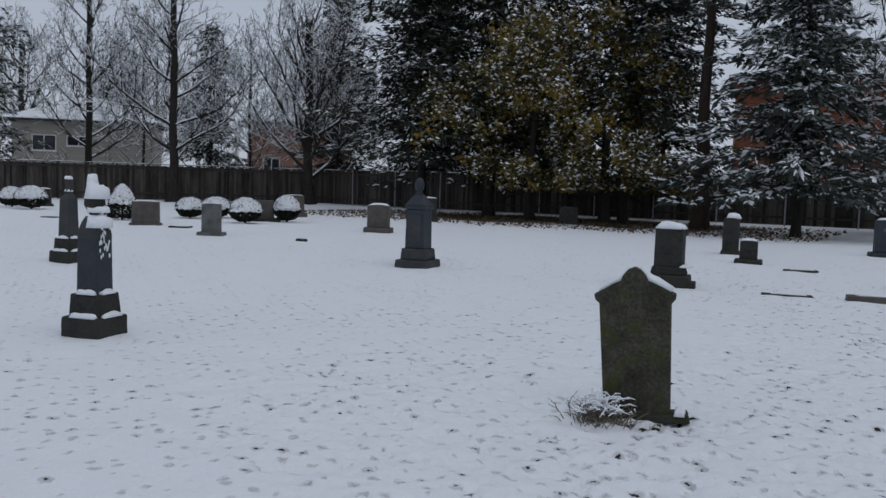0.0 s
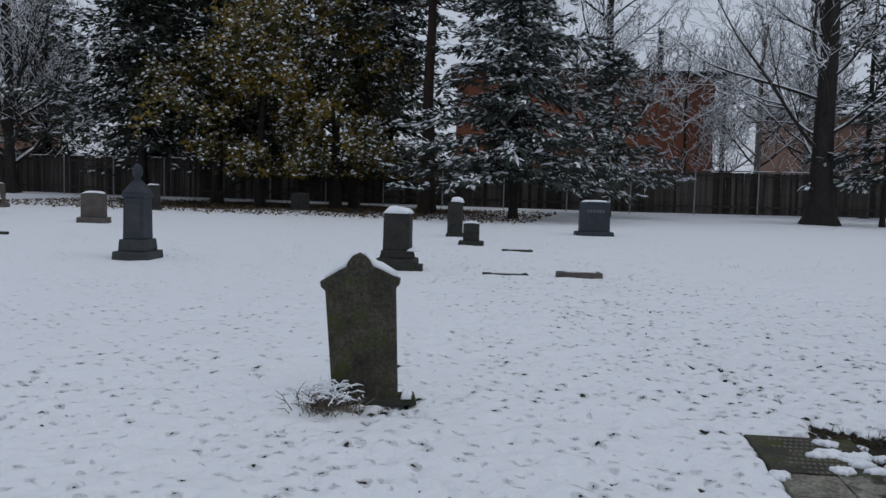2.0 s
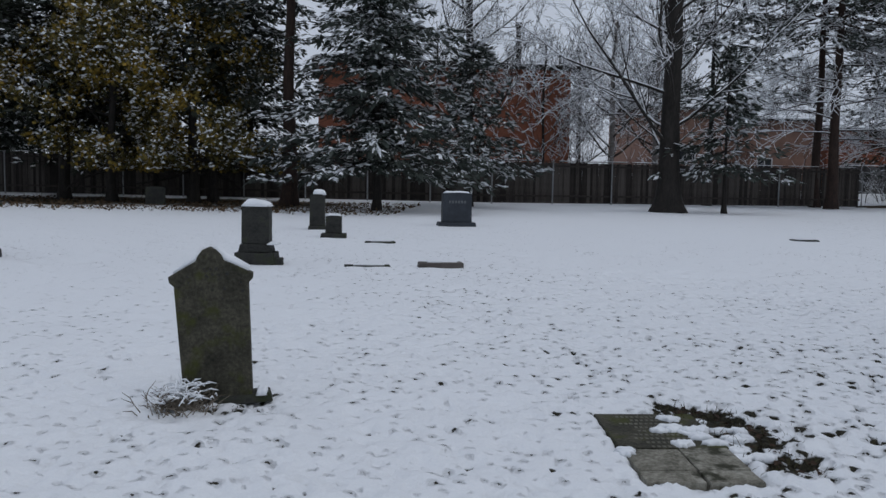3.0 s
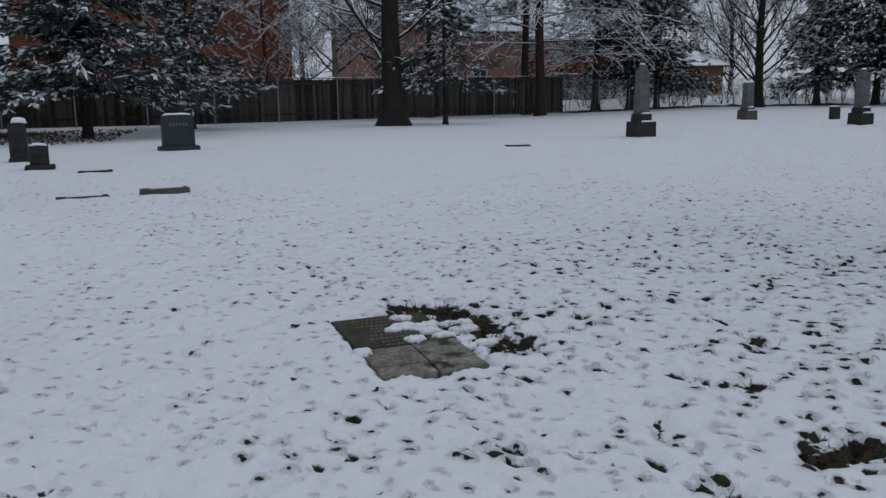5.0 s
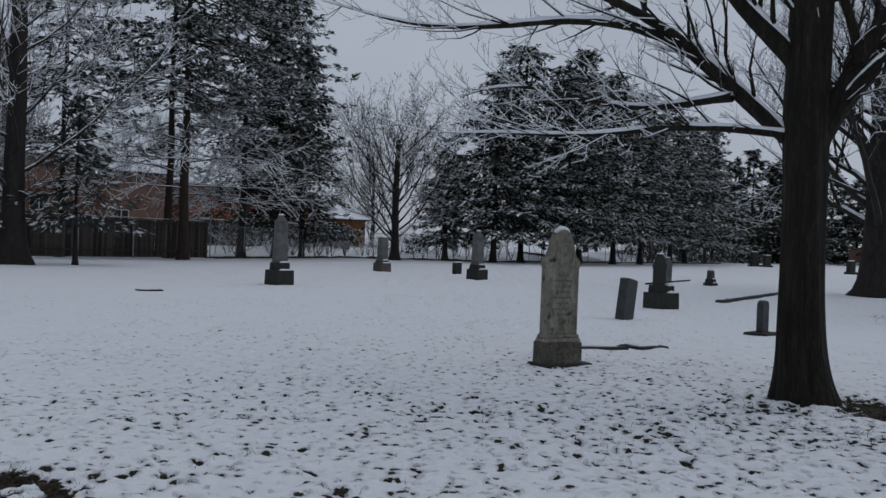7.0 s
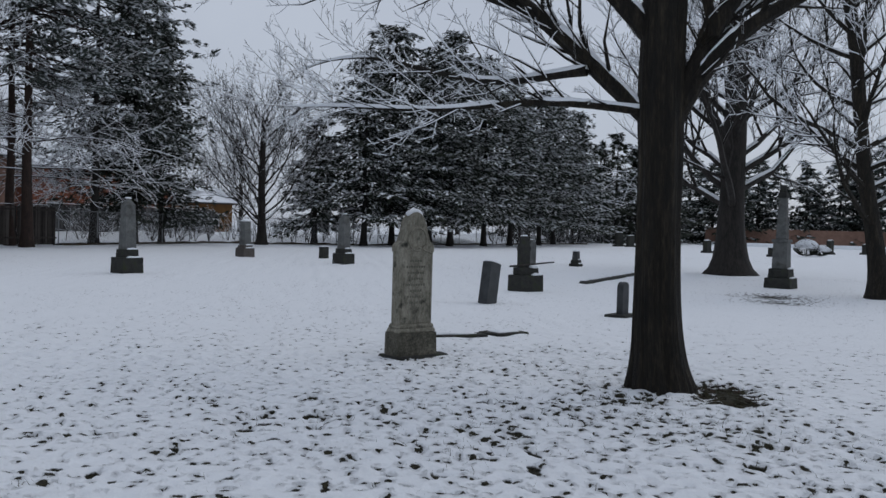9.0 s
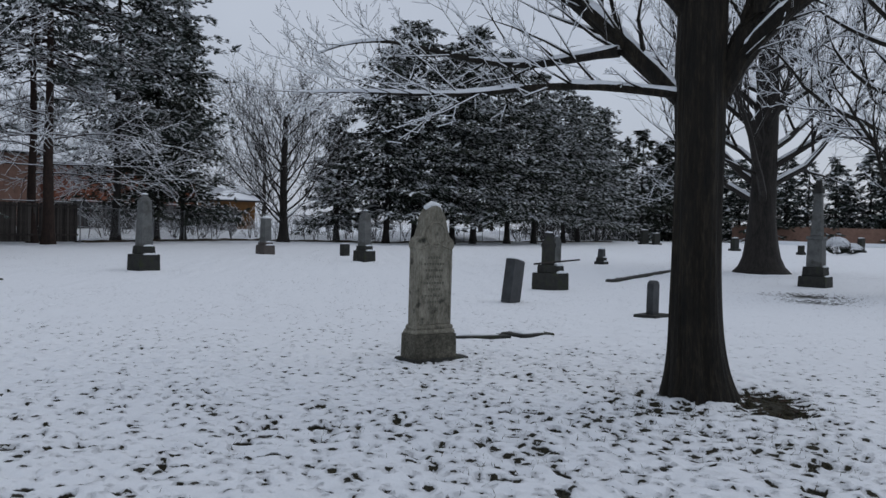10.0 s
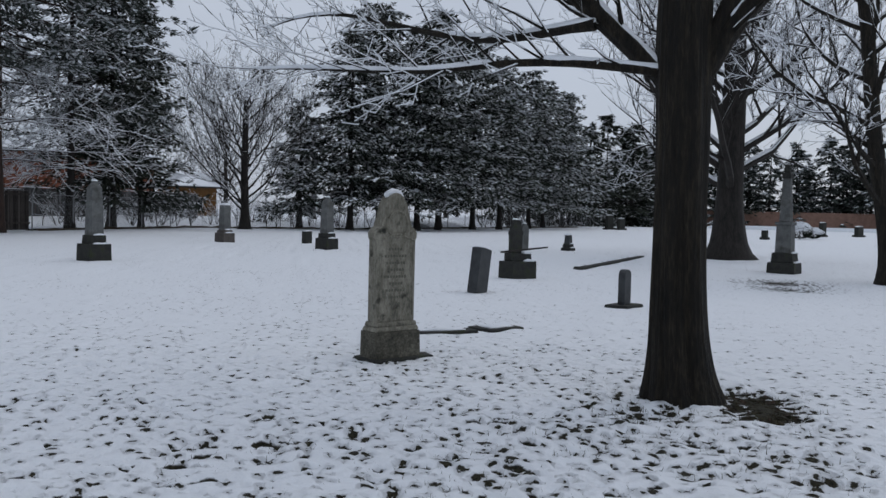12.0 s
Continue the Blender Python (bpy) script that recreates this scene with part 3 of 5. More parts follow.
def conifer(x, y, h, r, reach, label, seed, foot=0.1, needles=NEEDLE, snowy=0.4, step=0.42, bark=BARK_FAR, group="conifers", droop=0.3, pine=False, twig=0.36, lift=0.0, dense=1.0, power=0.7, dead=0):
    """Whorls of drooping boughs set with fans of needles; snow lies on their upper side."""
    rng = random.Random(seed)
    t = thing("conifer", pose(x, y, gz(x, y)), label, "tree", group)
    g, axis = trunk_mesh(h * 0.98, r, seed, 0, 1.35, 10, 0.12, 0.04)
    part("trunk", g, bark, t, smooth=True)
    green, white, wood = Geo(), Geo(), Geo()
    z = h * foot
    while z < h * 0.99:
        f = (z - h * foot) / (h * (1 - foot))
        wide = reach * ((1 - f) ** power if not pine else (0.5 + 0.5 * math.sin(math.pi * min(f * 0.8 + 0.25, 1)))) * (0.75 + 0.35 * rng.random()) + 0.15
        count = rng.choice((4, 5, 6)) if not pine else rng.choice((3, 4, 5))
        for k in range(max(2, int(count * dense))):
            a = rng.random() * 2 * math.pi
            length = wide * (0.55 + 0.55 * rng.random())
            out = Vector((math.cos(a), math.sin(a), 0))
            n = max(3, int(length / (twig * 0.9)))
            sag = droop * (0.5 + rng.random())
            pts = []
            for i in range(n + 1):
                u = i / n
                pts.append(Vector((0, 0, z + 0.2 * rng.random())) * 1 + out * length * u + UP * (lift * length * u - sag * length * (u - 0.5 * u * u)) + Vector((0.05 * rng.gauss(0, 1), 0.05 * rng.gauss(0, 1), 0.03 * rng.gauss(0, 1))) * u * 2)
            wood.tube(pts, [max(0.035 * (1 - i / n) * (length / 3) ** 0.5, 0.006) for i in range(n + 1)], 3)
            laden = min(1.0, snowy * (0.2 + 1.9 * rng.random() ** 1.5))
            for i in range(1, n + 1):
                u = i / n
                d = (pts[i] - pts[i - 1]).normalized()
                if (pine and u < 0.35) or rng.random() < 0.08:
                    continue
                sd = d.cross(UP).normalized()
                spread = (0.25 + 0.65 * math.sin(math.pi * min(0.15 + 0.8 * u, 1))) * min(1.0, length / 2)
                for s in ((-1, 1, 0.4, 0) if not pine else (-1, 1, 0.5, -0.5, 0)):
                    base = pts[i] + sd * s * spread * rng.random() * 0.8 - d * 0.15 * rng.random() - UP * (0.08 + 0.12 * rng.random()) * abs(s)
                    dd = (d * 0.9 + sd * s * (0.5 + 0.5 * rng.random()) + UP * (0.5 * (rng.random() - 0.35) if pine else 0)).normalized()
                    size = twig * (0.7 + 0.6 * rng.random())
                    spray(green, rng, base, dd, size, 0.6 if not pine else 0.2, 0.165)
                    if rng.random() < laden:
                        spray(white, rng, base + UP * 0.035, dd, size * (0.7 + 0.5 * rng.random()), 0.3, 0.13, rng.choice(((0,), (-1, 1), (0, 1))), twig * 0.07)
        z += step * (0.75 + 0.5 * rng.random()) * (1 - 0.3 * f)
    if dead:
        # bare lower boughs, lined with snow
        for k in range(dead):
            a, zz = rng.random() * 2 * math.pi, h * (0.14 + (foot - 0.06) * rng.random())
            bough(wood, white, rng, Vector((0, 0, zz)), Vector((math.cos(a), math.sin(a), 0.12)), reach * (0.5 + 0.5 * rng.random()), 0.04, 0, 2, 4, -0.12, 0.1, 0.95, 12, 0.012)
    tagged(part("wood", wood, bark, t), kind="stuff")
    part("foliage", green, needles, t)
    tagged(part("snow", white, SNOW_TWIG, t, "fresh snow on the boughs"), kind="stuff")
    return t


def leafy_tree(x, y, h, r, reach, label, seed, leaves=9000, low=0.2):
    """A broadleaf tree that still holds olive and yellow leaves, dusted with snow."""
    rng = random.Random(seed)
    t = thing("leafy_tree", pose(x, y, gz(x, y)), label, "tree", "autumn trees")
    g, axis = trunk_mesh(h * 0.8, r, seed, 0.02, 1.5)
    part("trunk", g, BARK_FAR, t, smooth=True)
    wood, dummy, green, white = Geo(), Geo(), Geo(), Geo()
    tips = []
    for k in range(26):
        f = low + (0.95 - low) * k / 26
        c, rad = axis[min(int(f ** (1 / 1.5) * 18), 17)]
        a = k * 2.4 + rng.random()
        length = reach * (1.0 - 0.55 * abs(f - 0.35)) * (0.45 + 0.75 * rng.random())
        d = Vector((math.cos(a), math.sin(a), 0.25 + 0.5 * rng.random() - (0.5 if f < 0.4 else 0)))
        start = len(wood.v)
        bough(wood, dummy, rng, c, d, length, max(rad * 0.35, 0.03), 0, 2, 4, 0.05, 0.16, 0)
        tips += wood.v[start + 12:: 3]
    for k in range(leaves):
        p = Vector(rng.choice(tips)) + 0.17 * Vector((rng.gauss(0, 1), rng.gauss(0, 1), rng.gauss(0, 1)))
        if p.z < 1.3:
            continue
        d = Vector((rng.gauss(0, 1), rng.gauss(0, 1), rng.gauss(-0.5, 0.7))).normalized()
        w = d.cross(Vector((rng.gauss(0, 1), rng.gauss(0, 1), rng.gauss(0, 1)))).normalized()
        s = 0.10 + 0.12 * rng.random()
        green.add([p, p + d * s * 0.5 + w * s * 0.42, p + d * s, p + d * s * 0.5 - w * s * 0.42], [(0, 1, 2, 3)])
        if rng.random() < 0.26:
            q = p + UP * 0.03
            s *= 0.72
            a = rng.random() * 6.3
            e, o = Vector((math.cos(a), math.sin(a), -0.3)) * s, (Vector((-math.sin(a), math.cos(a), 0)) * 0.5 + UP * 0.6) * s * 0.55
            white.add([q - e * 0.6, q + o, q + e, q - o], [(0, 1, 2, 3)])
    tagged(part("wood", wood, BARK_FAR, t), kind="stuff")
    part("foliage", green, LEAF, t, "olive and yellow leaves")
    tagged(part("snow", white, SNOW_TWIG, t, "snow on the leaves"), kind="stuff")
    return t


# ---------------- the near shade tree ----------------
def shade_tree(x, y):
    t = thing("shade_tree", pose(x, y, gz(x, y)), "bare maple with wet dark bark and snow-lined limbs", "tree")
    left, away = Vector((0.403, 0.915, 0)), Vector((0.915, -0.403, 0))
    g, axis = trunk_mesh(6.5, 0.22, 3, 0.0, 1.4, 96, 0.84, 0.07, left * 0.07, radians(170))
    part("trunk", g, BARK, t, smooth=True)
    # root: offset to the left and height; heading over the level at even steps along the limb, in degrees;
    # towards left (+) or right (-); away (+) or near (-); length and radius
    limbs = [
        (0.12, 2.60, (2, 4, -3, -2, 4), 1, -0.1, 3.8, 0.04), (0.12, 2.46, (40, 42, 32, 24, 16), 1, 0.05, 5.8, 0.075),
        (0.12, 2.44, (38, 40, 18, 5, 4, 14, 20), 1, 0.15, 7.0, 0.058), (0.80, 3.02, (-6, 14, 9, -10), 1, 0.25, 3.7, 0.042),
        (0.12, 3.25, (50, 60, 63, 60), 1, 0.0, 4.2, 0.10), (0.15, 4.0, (20, 30, 24, 18), 1, -0.2, 4.4, 0.052),
        (0.0, 2.42, (62, 34, 33, 30, 34), -1, -0.05, 4.6, 0.085), (0.0, 2.46, (66, 58, 62, 68), -1, 0.1, 4.4, 0.098),
        (-0.36, 3.3, (84, 70, 66, 60), 1, -0.1, 2.9, 0.05), (0.1, 3.68, (50, 64, 70), 1, -0.5, 1.8, 0.026),
        (0.08, 3.9, (24, 20, 14), -1, 0.5, 3.6, 0.045), (0.08, 4.4, (38, 30, 26), -1, -0.1, 3.6, 0.06),
        (0.1, 5.0, (40, 36, 30), 1, 0.1, 4.2, 0.075), (0.1, 4.6, (16, 12, 2, -4), 1, 0.4, 5.4, 0.045),
        (0.1, 4.8, (36, 30), 0.1, 1.0, 3.2, 0.06), (0.1, 5.4, (45, 40), -0.8, 0.4, 3.0, 0.06),
        (0.1, 5.9, (55, 50), 0.5, -0.4, 3.0, 0.07), (0.1, 4.5, (38, 28), -0.3, -0.9, 2.4, 0.05),
        (0.1, 6.2, (68, 62), -0.2, 0.2, 2.6, 0.08),
    ]
    rng = random.Random(12)
    for s0, z0, headings, side, deep, length, r in limbs:
        wood, snow = Geo(), Geo()
        n = 18
        flat = (left * side + away * deep).normalized()
        q = left * s0 + Vector((0, 0, z0))
        pts, radii = [q.copy()], [r * 1.25]
        bend = 0.0
        for i in range(n):
            u = i / n
            bend = 0.7 * bend + rng.gauss(0, 0.07)
            at = u * (len(headings) - 1)
            k0 = min(int(at), len(headings) - 2)
            up = radians(headings[k0] + (headings[k0 + 1] - headings[k0]) * (at - k0) + 5 * math.sin(9 * u + z0 * 3))
            step = (flat + flat.cross(UP) * bend).normalized() * math.cos(up) + UP * math.sin(up)
            q = q + step * length / n
            pts.append(q.copy())
            radii.append(max(r * (1 - u) ** 0.75, 0.007))
        wood.tube(pts, radii, 10)
        # the snow lies in unbroken runs wherever the limb is not too steep
        run, run_r = [], []
        for i in range(n + 1):
            slope = (pts[min(i + 1, n)] - pts[max(i - 1, 0)]).normalized().z
            gone = slope > 0.86 or noise.noise(pts[i] * 1.7) > 0.45
            if not gone:
                for q_, a in ((pts[i], radii[i]), (pts[i].lerp(pts[min(i + 1, n)], 0.5), (radii[i] + radii[min(i + 1, n)]) / 2)):
                    thick = 0.62 + 0.3 * noise.noise(q_ * 4)
                    run.append(q_ + UP * (a * 0.68 + 0.004))
                    run_r.append(a * thick + 0.011)
            if (gone or i == n) and len(run) > 2:
                run_r[0] *= 0.4
                run_r[-1] *= 0.4
                snow.tube(run, run_r, 8, True)
            if gone:
                run, run_r = [], []
        for i in range(n):
            dirn = (pts[i + 1] - pts[i]).normalized()
            if i >= 2:
                for _ in range(2):
                    if rng.random() < 0.85:
                        sd = dirn.cross(Vector((rng.gauss(0, 1), rng.gauss(0, 1), rng.gauss(0, 1)))).normalized()
                        bough(wood, snow, rng, pts[i], (dirn * 0.9 + sd * 0.7 + UP * 0.1).normalized(), (0.4 + 0.13 * length) * (0.45 + 0.8 * rng.random()), max(radii[i] * 0.36, 0.006), 1, 3, 5, 0.3, 0.14, 0.8, 4, 0.0036)
        part("limb", wood, BARK, t, smooth=False)
        tagged(part("snow", snow, SNOW, t, "snow lying along the limb", smooth=True), kind="stuff")
    return t


shade_tree(6.715, -3.275)

# ---------------- larger trees ----------------
bare_tree(29.6, 16.65, 15, 0.46, "massive bare oak by the board fence", 21, 0.2, 20, 3, BARK_FAR, 0.95, 0.6, 0.0, "bare trees", 0.009, limb=0.2)
bare_tree(29.3, -14.7, 14, 0.56, "huge bare oak forking low above the snow", 22, 0.24, 26, 3, BARK_FAR, 0.9, 0.58, 0.0, "bare trees", 0.009, 0.32, limb=0.33)
bare_tree(18.75, -13.6, 10.5, 0.25, "leaning bare tree with snow-lined boughs", 23, 0.27, 24, 3, BARK, 0.95, 0.5, 0.13, "bare trees", 0.007, 0.25, yaw=55)
bare_tree(57.2, 4.7, 11, 0.3, "fan-shaped bare tree by the wire fence", 24, 0.14, 30, 3, BARK_FAR, 0.4, 0.78, 0, "bare trees", 0.01, 0.6, limb=0.3)
bare_tree(2.1, 50.4, 16, 0.27, "tall bare tree against the board fence", 25, 0.2, 20, 3, BARK_FAR, 0.7, 0.42, 0, "bare trees", 0.012)
bare_tree(9.5, 50.0, 14, 0.3, "bare tree with ascending boughs at the fence", 26, 0.16, 22, 3, BARK_FAR, 0.7, 0.5, 0, "bare trees", 0.012, 0.8)
bare_tree(-2.2, 60, 17, 0.25, "thin bare tree behind the board fence", 27, 0.2, 20, 3, BARK_FAR, 0.7, 0.4, 0, "bare trees", 0.014)
bare_tree(-7, 75, 15, 0.3, "hazy bare tree far behind the houses", 28, 0.15, 20, 2, TWIG, 0.6, 0.5, 0, "bare trees", 0.02)
bare_tree(43.5, 27.5, 14, 0.2, "pale birch behind the board fence", 29, 0.2, 18, 3, BARK_PALE, 0.7, 0.4, 0, "birches", 0.012)
bare_tree(47, 26.5, 15, 0.2, "pale birch behind the board fence", 30, 0.2, 18, 3, BARK_PALE, 0.7, 0.4, 0, "birches", 0.012)
bare_tree(32.2, 29.2, 15, 0.28, "bare tree with a few dry leaves by the brick house", 31, 0.25, 16, 3, BARK_FAR, 0.7, 0.45, 0, "bare trees", 0.012)

for n, (bx, by, bh) in enumerate(((1.2, 63, 14), (7.5, 58, 14), (13.0, 57, 15), (3.5, 84, 17))):
    bare_tree(bx, by, bh, 0.11, "thin bare tree lined with snow behind the fence", 500 + n, 0.14, 22, 3, BARK_FAR, 0.9, 0.4, 0, "bare trees", 0.014)
for n, (bx, by, bh) in enumerate(((40, 30, 12), (46, 33, 13))):
    bare_tree(bx, by, bh, 0.1, "thin bare tree lined with snow by the brick houses", 520 + n, 0.14, 20, 3, BARK_FAR, 0.9, 0.42, 0, "bare trees", 0.013)
conifer(12.3, 38.7, 18, 0.27, 5.6, "tall dark spruce laden with snow by the fence", 41, 0.17, NEEDLE, 0.35, dense=2.0)
conifer(14.8, 36.5, 18, 0.25, 4.4, "tall dark spruce by the fence", 42, 0.16, NEEDLE, 0.12, dense=1.9)
conifer(19.5, 27.6, 18, 0.34, 5.0, "tall pine with a stout trunk by the fence", 43, 0.45, NEEDLE_BLUE, 0.4, bark=BARK_PINE, pine=True)
conifer(19.6, 22.8, 10.5, 0.17, 4.6, "snow-dusted spruce standing before the fence", 44, 0.17, NEEDLE_BLUE, 0.65, 0.36, dense=1.7)
conifer(25.8, 23.6, 6.6, 0.12, 3.9, "young spruce laden with snow against the fence", 45, 0.27, NEEDLE_BLUE, 1.4, 0.4, dense=1.1)
conifer(-8.6, 55, 18, 0.3, 4.8, "broad spruce dusted with snow at the fence", 46, 0.1, NEEDLE_BLUE, 0.45)
conifer(5.5, 62, 12, 0.25, 4.2, "blue spruce behind the board fence", 47, 0.05, NEEDLE_BLUE, 0.5)
conifer(14, 60, 15, 0.25, 4.6, "dark spruce behind the board fence", 80, 0.05, NEEDLE, 0.3, dense=1.5)
conifer(19.5, 55, 15, 0.25, 4.6, "dark spruce behind the board fence", 81, 0.05, NEEDLE, 0.3, dense=1.5)
conifer(16.5, 48, 17, 0.25, 5.0, "dark spruce behind the board fence", 48, 0.12, NEEDLE, 0.25, dense=1.5)
conifer(20.5, 42, 18, 0.25, 5.0, "dark spruce behind the board fence", 49, 0.1, NEEDLE, 0.2, dense=1.5)
conifer(24.5, 37, 17, 0.25, 4.6, "dark spruce behind the board fence", 57, 0.1, NEEDLE, 0.2, dense=1.5)
conifer(18.6, 31.5, 15, 0.22, 4.0, "dark spruce in the belt by the fence", 58, 0.3, NEEDLE, 0.2, dense=1.5)
conifer(30.9, 14.9, 6.3, 0.11, 2.6, "slim young spruce beside the oak", 50, 0.3, NEEDLE_BLUE, 0.5)
conifer(39.5, 19.5, 15, 0.2, 3.8, "slender pine with a bare lower trunk", 51, 0.36, NEEDLE_BLUE, 0.9, pine=True, dense=0.8)
conifer(41.8, 14.3, 22, 0.3, 7.0, "red-barked pine with sagging snowy boughs", 52, 0.36, NEEDLE_BLUE, 1.0, bark=BARK_PINE, pine=True, dense=0.8, dead=14)
conifer(43.4, 15.6, 22, 0.25, 6.6, "red-barked pine with sagging snowy boughs", 53, 0.36, NEEDLE_BLUE, 1.0, bark=BARK_PINE, pine=True, dense=0.75, dead=14)
conifer(48.2, 12.9, 20, 0.26, 6.2, "tall pine at the end of the board fence", 54, 0.28, NEEDLE_BLUE, 0.9, pine=True, dense=0.9, dead=14)
conifer(51.5, 11.6, 18, 0.28, 5.2, "dense dark pine by the wire fence", 55, 0.13, NEEDLE, 0.3, dense=1.4, power=0.5)
conifer(54.6, 10.6, 14, 0.2, 3.6, "dark spruce by the wire fence", 56, 0.12, NEEDLE, 0.3, dense=1.3)
for n, (sx, sy, sh, sr) in enumerate([(62.0, 1.3, 9, 3.6), (61.0, -2.2, 14, 6.2), (64.5, -4.4, 17, 7.0), (63.5, -7.2, 15, 6.4), (67.0, -9.2, 17, 6.6), (70.5, -12.5, 16, 6.4), (76.0, -10.5, 17, 6.0), (74.0, -15.5, 15, 6.0), (80, -19.5, 15, 6.0), (88, -23, 15, 6), (95, -27, 15.5, 6)]):
    conifer(sx, sy, sh, 0.26, sr, "snow-dusted spruce in the row by the wire fence", 60 + n, 0.17, NEEDLE, 1.15, 0.5, twig=0.46, dense=1.2, power=0.52)
leafy_tree(17.6, 31.4, 9.5, 0.22, 4.8, "dense tree holding olive and yellow leaves under snow", 71, 24000)
leafy_tree(15.2, 33.4, 9.0, 0.2, 4.2, "dense tree holding olive and yellow leaves under snow", 72, 16000)


# ---------------- fences ----------------
FENCE = [Vector((-45, 53.0, 0)), Vector((10.2, 51.4, 0)), Vector((29.7, 25.6, 0)), Vector((45.2, 14.0, 0))]
FENCE_H = 2.0
board_meshes = []
for k in range(6):
    rng = random.Random(k)
    g = Geo()
    hh, ww = FENCE_H - 0.12 + 0.03 * rng.random(), 0.155
    g.box((0, 0, 0), (ww, 0.02, hh))
    g.box((0, 0.006, hh), (ww - 0.02, 0.014, 0.012))
    board_meshes.append(g.mesh("board", BOARD))
fence_no = 0
near_boards = 0
for a, b in zip(FENCE[:-1], FENCE[1:]):
    run, length = (b - a).normalized(), (b - a).length
    yaw = math.degrees(math.atan2(run.y, run.x))
    f = thing("board_fence", pose(a.x, a.y, 0, 0, 0, yaw), "weathered dark board fence with snow on its cap", "fence", "board fence", "structure")
    rails, snow = Geo(), Geo()
    for z in (0.35, 1.75):
        rails.box((length / 2, -0.045, z), (length, 0.04, 0.09))
    rails.box((length / 2, 0, FENCE_H), (length, 0.13, 0.035))
    part("rails", rails, RAIL, f)
    x = 0.0
    while x < length - 0.3:
        w = 0.8 + 1.6 * random.Random(int(x * 10)).random()
        snow.box((min(x + w / 2, length - w / 2), 0, FENCE_H + 0.037), (w * 0.96, 0.11, 0.025), 0.7)
        x += w * (1.0 if random.Random(int(x * 7)).random() < 0.75 else 1.5)
    part("snow", snow, SNOW, f, "thin snow on the cap rail")
    x = 0.0
    while x < length:
        g = Geo()
        g.tube([Vector((x, -0.09, 0)), Vector((x, -0.09, FENCE_H + 0.05))], [0.035, 0.035], 8, True)
        part("post", g, STEEL if a.x > 5 else RAIL, f)
        x += 2.95
    rest = Geo()
    x, k = 0.08, 0
    while x < length:
        wx = a.x + run.x * x
        tilt = random.Random(k).gauss(0, 0.4)
        off = 0.0 if k % 2 else 0.03
        if wx > 11 and near_boards < 300 and (wx > 27 or k % 2 == 0):
            o = new("board", board_meshes[k % 6])
            o.parent = f
            o.matrix_local = pose(x, off, 0.05, 0, tilt, 0)
            near_boards += 1
        else:
            rest.box((x, off, 0.05), (0.155, 0.02, FENCE_H - 0.11 + 0.02 * math.sin(k * 2.3)))
        x += 0.142
        k += 1
    if rest.v:
        tagged(part("boards", rest, BOARD_FAR, f), kind="stuff")

# chain-link fence, running on from the end of the boards
LINK = [Vector((45.3, 13.9, 0)), Vector((58.5, 8.2, 0)), Vector((62, -1.5, 0)), Vector((96, -29, 0)), Vector((140, -52, 0))]
for a, b in zip(LINK[:-1], LINK[1:]):
    run, length = (b - a).normalized(), (b - a).length
    yaw = math.degrees(math.atan2(run.y, run.x))
    f = thing("wire_fence", pose(a.x, a.y, 0, 0, 0, yaw), "galvanised chain-link fence with thin posts", "fence", "wire fence", "structure")
    g = Geo()
    g.tube([Vector((0, 0, 1.8)), Vector((length, 0, 1.8))], [0.02, 0.02], 6)
    part("top_rail", g, STEEL, f)
    x = 0.0
    while x < length:
        g = Geo()
        g.tube([Vector((x, 0, 0)), Vector((x, 0, 1.86))], [0.03, 0.03], 8, True)
        part("post", g, STEEL, f)
        x += 3.0
    wire = Geo()
    x = -1.75
    while x < length:
        for s in (0, 1):
            p, q = Vector((x, 0, 0.04)), Vector((x + 1.75, 0, 1.79))
            if s:
                p, q = Vector((x + 1.75, 0, 0.04)), Vector((x, 0, 1.79))
            if min(p.x, q.x) >= 0 and max(p.x, q.x) <= length:
                w = Vector((0.0022, 0, -0.0022))
                wire.add([p - w, p + w, q + w, q - w], [(0, 1, 2, 3)])
        x += 0.075
    tagged(part("mesh", wire, STEEL, f), kind="stuff")


